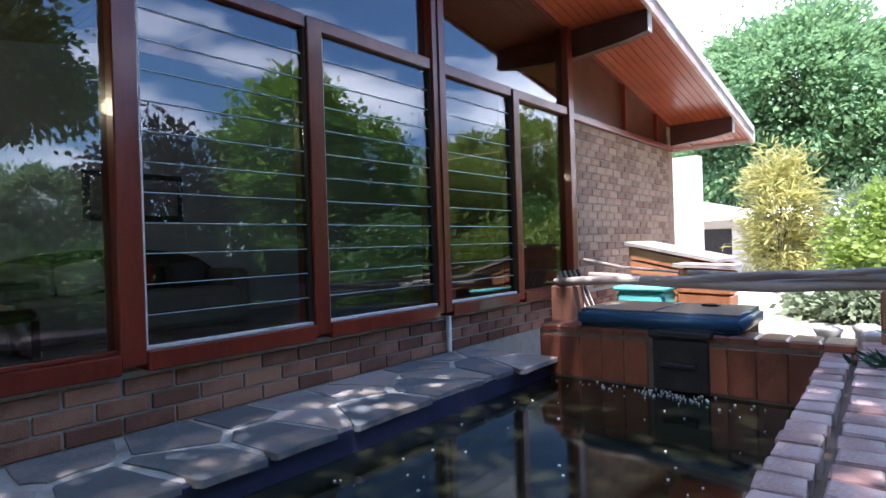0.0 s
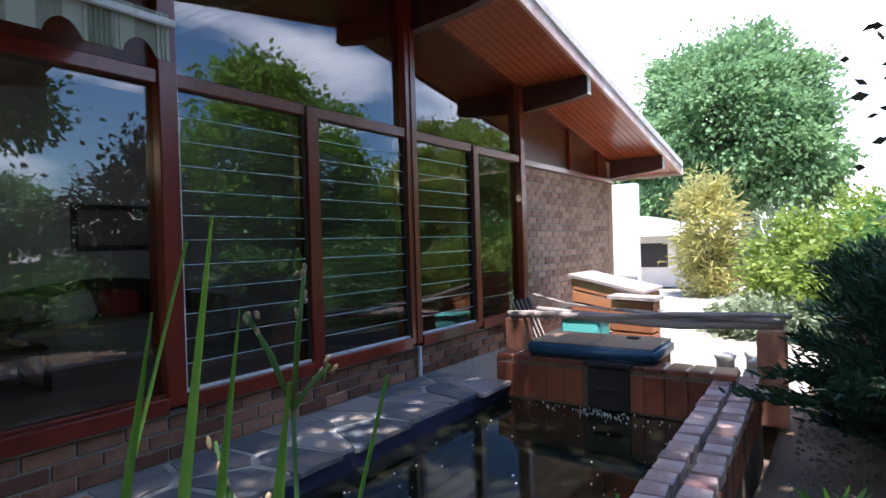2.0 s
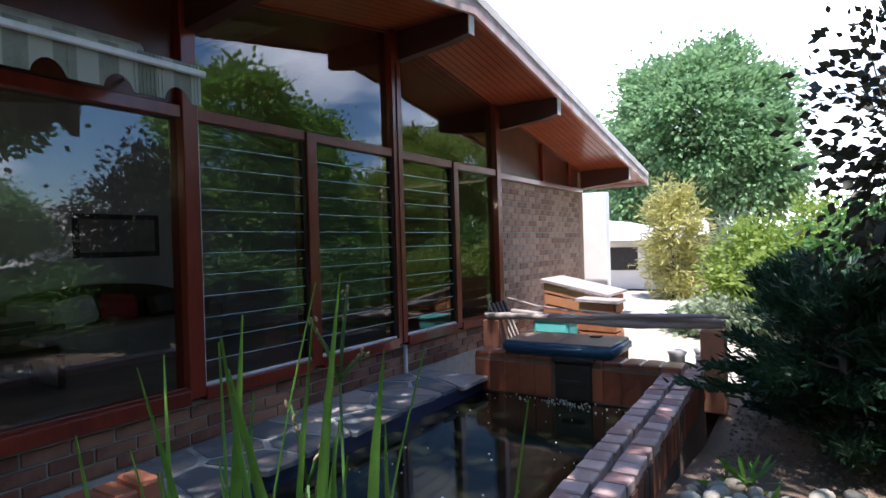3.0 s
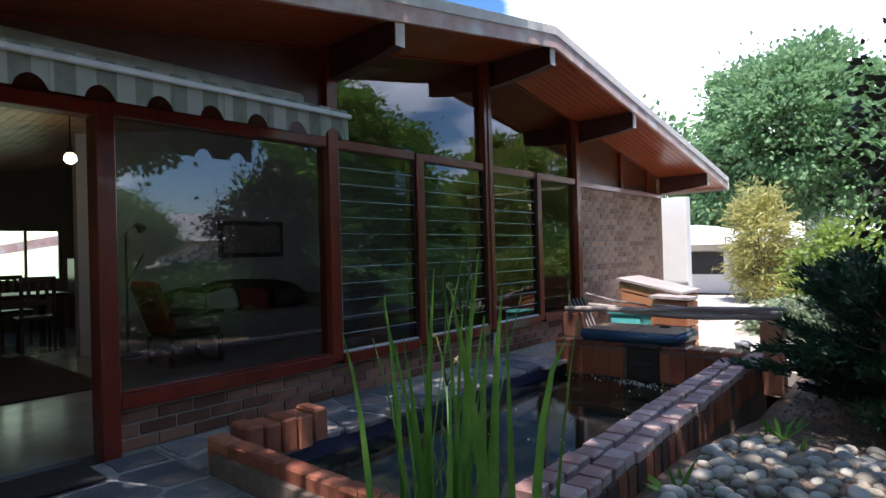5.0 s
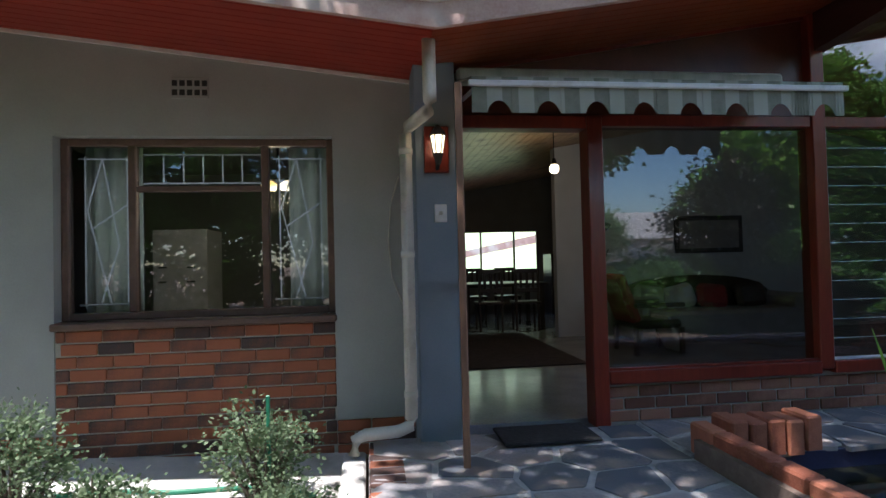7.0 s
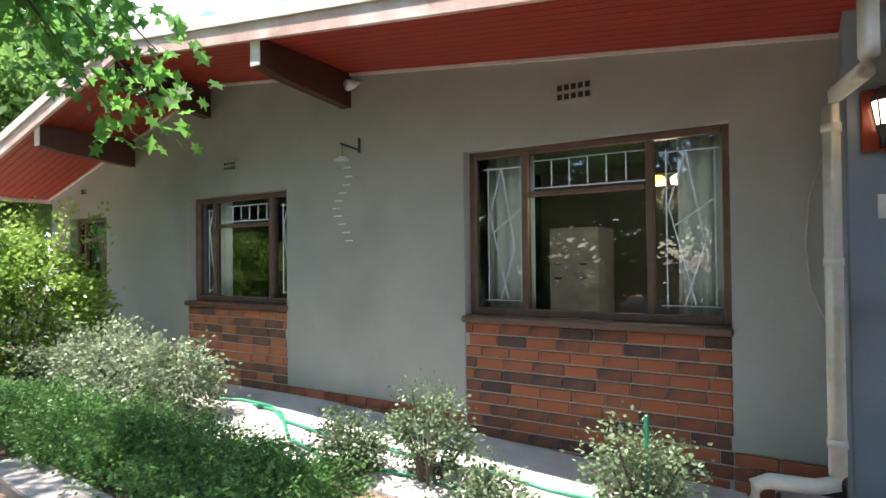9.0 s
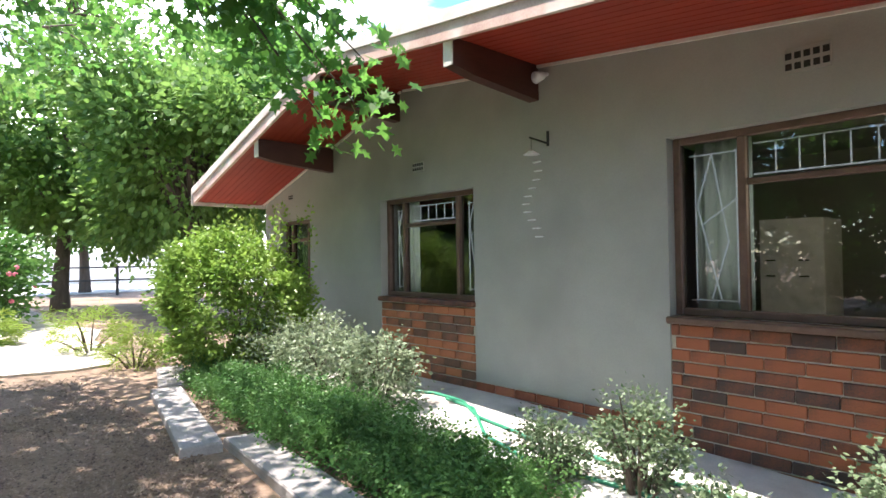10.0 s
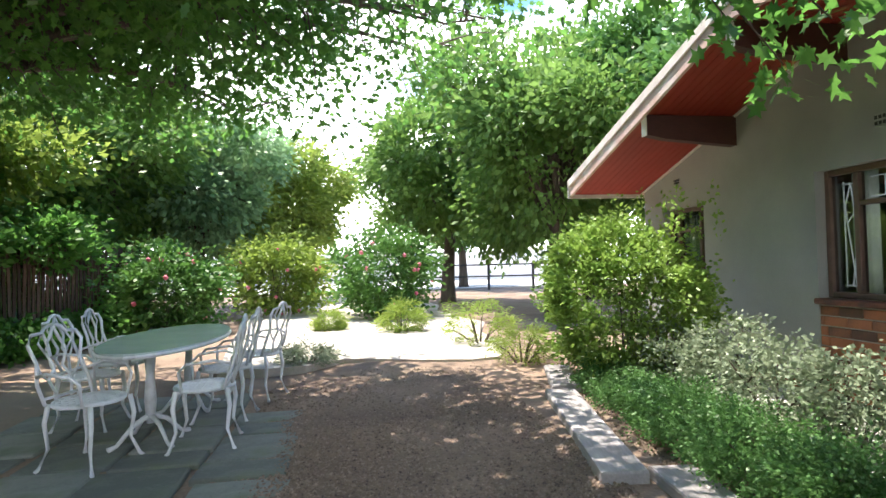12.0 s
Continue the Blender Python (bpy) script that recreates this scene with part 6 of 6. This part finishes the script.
def scatter(name, label, n, region, smin, smax, mat, seed, zoff):
    r = random.Random(seed)
    verts, faces = [], []
    for i in range(n):
        x, y = region(r)
        z = ground_z(x, y)
        if z < -0.5:
            continue
        s = r.uniform(smin, smax)
        a = r.uniform(0, 6.28)
        b = len(verts)
        for k in range(4):
            verts.append((x + s * math.cos(a + k * 1.57) * r.uniform(0.6, 1.1), y + s * math.sin(a + k * 1.57) * r.uniform(0.6, 1.1), z + zoff))
        verts.append((x + s * r.uniform(-0.3, 0.3), y + s * r.uniform(-0.3, 0.3), z + zoff + s * r.uniform(0.4, 0.8)))
        faces += [(b + k, b + (k + 1) % 4, b + 4) for k in range(4)]
    me = bpy.data.meshes.new(name)
    me.from_pydata(verts, [], faces)
    me.materials.append(mat)
    return tagged(new(name, me), label, "gravel", kind="stuff")


scatter("gravel", "loose brown gravel chips and leaf litter", 16000, lambda r: (r.triangular(-9.5, -3.6, -5.5), r.uniform(-4.6, -2.3)), 0.008, 0.02, CHIPS, 1, 0.004)
scatter("leaf_litter", "brown leaf litter and stones under the shrubs", 5000, lambda r: (r.uniform(1.0, 7.0), r.uniform(-5.0, -2.8)), 0.01, 0.03, CHIPS, 2, 0.004)
scatter("bed_litter", "brown litter in the herb bed", 4000, lambda r: (r.uniform(-8, -2), r.uniform(-2.0, -1.05)), 0.01, 0.025, CHIPS, 3, 0.004)
stones = []
for k in range(4):
    bm = bmesh.new()
    bmesh.ops.create_icosphere(bm, subdivisions=2, radius=0.5)
    for v in bm.verts:
        v.co *= 1 + 0.18 * noise.noise(v.co * 1.6 + Vector((k * 7, 0, 0)))
    me = bpy.data.meshes.new("pebble")
    bm.to_mesh(me)
    bm.free()
    me.materials.append(STONE)
    me.polygons.foreach_set("use_smooth", [True] * len(me.polygons))
    stones.append(me)
r = random.Random(14)
placed = []
while len(placed) < 260:
    x, y = r.triangular(0.95, 3.1, 1.6), r.uniform(-4.1, -2.78)
    s = r.uniform(0.055, 0.125)
    if all((x - a) ** 2 + (y - b) ** 2 > (0.42 * (s + c)) ** 2 for a, b, c in placed):
        placed.append((x, y, s))
        ob = new("pebble", stones[len(placed) % 4])
        ob.matrix_basis = Matrix.LocRotScale((x, y, ground_z(x, y) + s * 0.2), Euler((r.uniform(-0.2, 0.2), r.uniform(-0.2, 0.2), r.uniform(0, 6.3))), (s * 1.15, s * 0.85, s * 0.6))
        tagged(ob, "rounded pale river pebble beside the pond", "pebble", "pond pebbles")
for x, y in ((2.9, -3.05), (1.6, -2.85)):
    shrub("grass_tuft", "small grassy tuft among the pebbles", (x, y, -0.25), (0.12, 0.1, 0.12), REED, 8, 10, 0.03, 0.16, int(x * 10), shape=BLADE, group="grass tufts", stems=1)


# ---- flagstones ----
def clip(poly, a, b):
    """The part of poly nearer to a than to b."""
    mx, my, nx, ny = (a[0] + b[0]) / 2, (a[1] + b[1]) / 2, b[0] - a[0], b[1] - a[1]
    out = []
    for i, p in enumerate(poly):
        q = poly[(i + 1) % len(poly)]
        dp, dq = (p[0] - mx) * nx + (p[1] - my) * ny, (q[0] - mx) * nx + (q[1] - my) * ny
        if dp <= 0:
            out.append(p)
        if dp * dq < 0:
            t = dp / (dp - dq)
            out.append((p[0] + (q[0] - p[0]) * t, p[1] + (q[1] - p[1]) * t))
    return out


def flagstones(name, label, x0, x1, y0, y1, nx, ny, z, seed, over=0.0):
    r = random.Random(seed)
    root = tagged(box(name, x0, x1, y0, y1, -0.5, z - 0.006, FLAG_JOINT, None, 0.01), label, "paving", kind="structure")
    pts = [(x0 + (i + 0.5 + r.uniform(-0.38, 0.38)) * (x1 - x0) / nx, y0 + (j + 0.5 + r.uniform(-0.38, 0.38)) * (y1 - y0) / ny) for i in range(nx) for j in range(ny)]
    for k, p in enumerate(pts):
        poly = [(x0, y0 - over * r.random()), (x1, y0 - over * r.random()), (x1, y1), (x0, y1)]
        for m, q in enumerate(pts):
            if m != k and len(poly) > 2:
                poly = clip(poly, p, q)
        if len(poly) < 3:
            continue
        cx, cy = sum(a for a, b in poly) / len(poly), sum(b for a, b in poly) / len(poly)
        g = r.uniform(0.014, 0.036)
        out = []
        for i, a in enumerate(poly):
            b = poly[(i + 1) % len(poly)]
            for t in (0.05, 0.5, 0.95):
                x, y = a[0] + (b[0] - a[0]) * t, a[1] + (b[1] - a[1]) * t
                d = math.hypot(x - cx, y - cy) + 1e-6
                s = max(0.3, (d - g) / d) + r.uniform(-0.02, 0.02)
                out.append((x - cx + (x - cx) * (s - 1), y - cy + (y - cy) * (s - 1)))
        bm = bmesh.new()
        top = prism(bm, out, -0.03, 0.0, 0.003)
        bmesh.ops.bevel(bm, geom=list(top.edges), offset=0.003, segments=1, affect='EDGES')
        finish(bm, "flagstone", FLAG, root, False, pose(cx, cy, z + r.uniform(-0.003, 0.003)))
    return root


flagstones("terrace", "flagstone terrace with pale cement joints", -1.6, 0.24, -2.3, -0.06, 5, 6, 0.0, 3)
flagstones("pond_ledge", "flagstone ledge between the wall and the pond", 0.25, 4.2, -0.705, 0.0, 12, 2, 0.0, 6, 0.13)
for i in range(12):
    ob = new("edge_brick", piece_mesh("edge_brick", 0.2, 0.105, 0.1, BRICK_RED, 0.008, 0.003)) if i == 0 else new("edge_brick", eb)
    eb = ob.data
    ob.matrix_basis = pose(-1.5, -0.17 - i * 0.115, -0.05, 0, 0, random.uniform(-2, 2))
    tagged(ob, "red brick edging the terrace", "brick", "terrace edge bricks")

# ---- bricks ----
def bricks(parent, mat, x0, x1, z0, z1, y, limit=300, lx=0.222, hz=0.073, gap=0.011, depth=0.10, vgap=None):
    vgap = gap if vgap is None else vgap
    meshes = {}
    r = random.Random(int(abs(x0) * 100))
    stuff = bmesh.new()
    made = 0
    row = 0
    z = z0
    while z + hz * 0.5 < z1:
        h = min(hz, z1 - z)
        x = x0 - (lx * r.uniform(0.1, 0.9) if vgap < gap else lx / 2 if row % 2 else 0)
        while x < x1 - 0.02:
            a, b = max(x, x0), min(x + lx, x1)
            if b - a > 0.03:
                key = (round(b - a, 3), round(h, 3))
                if made < limit:
                    if key not in meshes:
                        meshes[key] = piece_mesh("brick", b - a, depth, h, mat, 0.005)
                    ob = new("brick", meshes[key])
                    ob.parent = parent
                    ob.matrix_basis = pose((a + b) / 2, y + depth / 2 + r.uniform(-0.002, 0.002), z + h / 2)
                    made += 1
                else:
                    add_box(stuff, a, b, y + r.uniform(-0.002, 0.002), y + depth, z, z + h)
            x += lx + vgap
        z += hz + gap
        row += 1
    if made >= limit:
        tagged(finish(stuff, "brickwork", mat, parent), kind="stuff")
    else:
        stuff.free()


things = bpy.data.objects
bricks(things["wall_sill"], BRICK, 0.06, 9.06, 0.0, 0.268, 0.0, 150)
bricks(things["wall_brick_end"], BRICK_END, 6.07, 9.06, 0.28, 2.045, 0.0, 290)
bricks(wall_south, BRICK_RED, WIN1[0] + 0.005, WIN1[1] - 0.005, -0.16, WIN1[2] - 0.045, LW, 120, hz=0.0735, gap=0.0105, vgap=0.003)
# Apron of window 2 uses the brick copy with bounced sun in its colour.
bricks(wall_south, BRICK_BOUNCE_LIT, WIN2[0] + 0.005, WIN2[1] - 0.005, -0.16, WIN2[2] - 0.045, LW, 90, hz=0.0735, gap=0.0105, vgap=0.003)
# Orange brick on this plinth stretch stands for bounced sunlight.
bricks(wall_south, BRICK_ORANGE, WIN2[1], WIN1[0], -0.16, 0.086, LW - 0.004, 40)
bricks(wall_south, BRICK_RED, WIN1[1], -1.28, -0.16, 0.086, LW - 0.004, 20)
bricks(wall_south, BRICK_RED, WIN3[1], WIN2[0], -0.16, 0.086, LW - 0.004, 30)

copes = [piece_mesh("coping_brick", 0.121, 0.116, 0.06, BRICK_PAV, 0.006, 0.003) for _ in range(4)]
r = random.Random(2)
for row, y in enumerate((-0.058, -0.205)):
    for i in range(29):
        ob = new("coping_brick", copes[(i + row) % 4])
        ob.parent = things["pond_curb"]
        ob.matrix_basis = pose(0.06 + i * 0.134 + 0.04 * row, y + r.uniform(-0.006, 0.006), 0.146 + r.uniform(-0.004, 0.004), r.uniform(-1.5, 1.5), r.uniform(-1, 1), r.uniform(-2, 2))
face = piece_mesh("face_brick", 0.105, 0.02, 0.2, BRICK_RED, 0.005, 0.002)
for i in range(33):
    ob = new("face_brick", face)
    ob.parent = things["pond_curb"]
    ob.matrix_basis = pose(0.06 + i * 0.117, -0.258, 0.012 + r.uniform(-0.004, 0.004), r.uniform(-1, 1))
me = piece_mesh("curb_brick", 0.105, 0.222, 0.20, BRICK_ORANGE, 0.01, 0.004)
for i in range(8):
    ob = new("curb_brick", me)
    ob.parent = things["pond_curb_end"]
    ob.matrix_basis = pose(0.33, -0.76 - i * 0.232, 0.07, 0, 0, r.uniform(-2, 2))
for i in range(5):
    ob = new("curb_brick", me)
    ob.parent = things["pond_curb_end"]
    ob.matrix_basis = pose(0.50 + i * 0.115, -0.70, 0.09 + r.uniform(-0.01, 0.01), 0, 0, r.uniform(-3, 3))
tm = piece_mesh("wall_tile", 0.012, 0.148, 0.27, TILE, 0.004)
for i in range(12):
    y = -0.74 - i * 0.151
    if abs(y + 1.62) < 0.16:
        continue
    ob = new("wall_tile", tm)
    ob.parent = things["tub_wall"]
    ob.matrix_basis = pose(4.178, y, 0.02, 0, r.uniform(-0.4, 0.4), 0)
tc_ = piece_mesh("cap_brick", 0.24, 0.148, 0.05, TILE, 0.012, 0.002)
for i in range(12):
    ob = new("cap_brick", tc_)
    ob.parent = things["tub_wall"]
    ob.matrix_basis = pose(4.30, -0.74 - i * 0.151, 0.20)
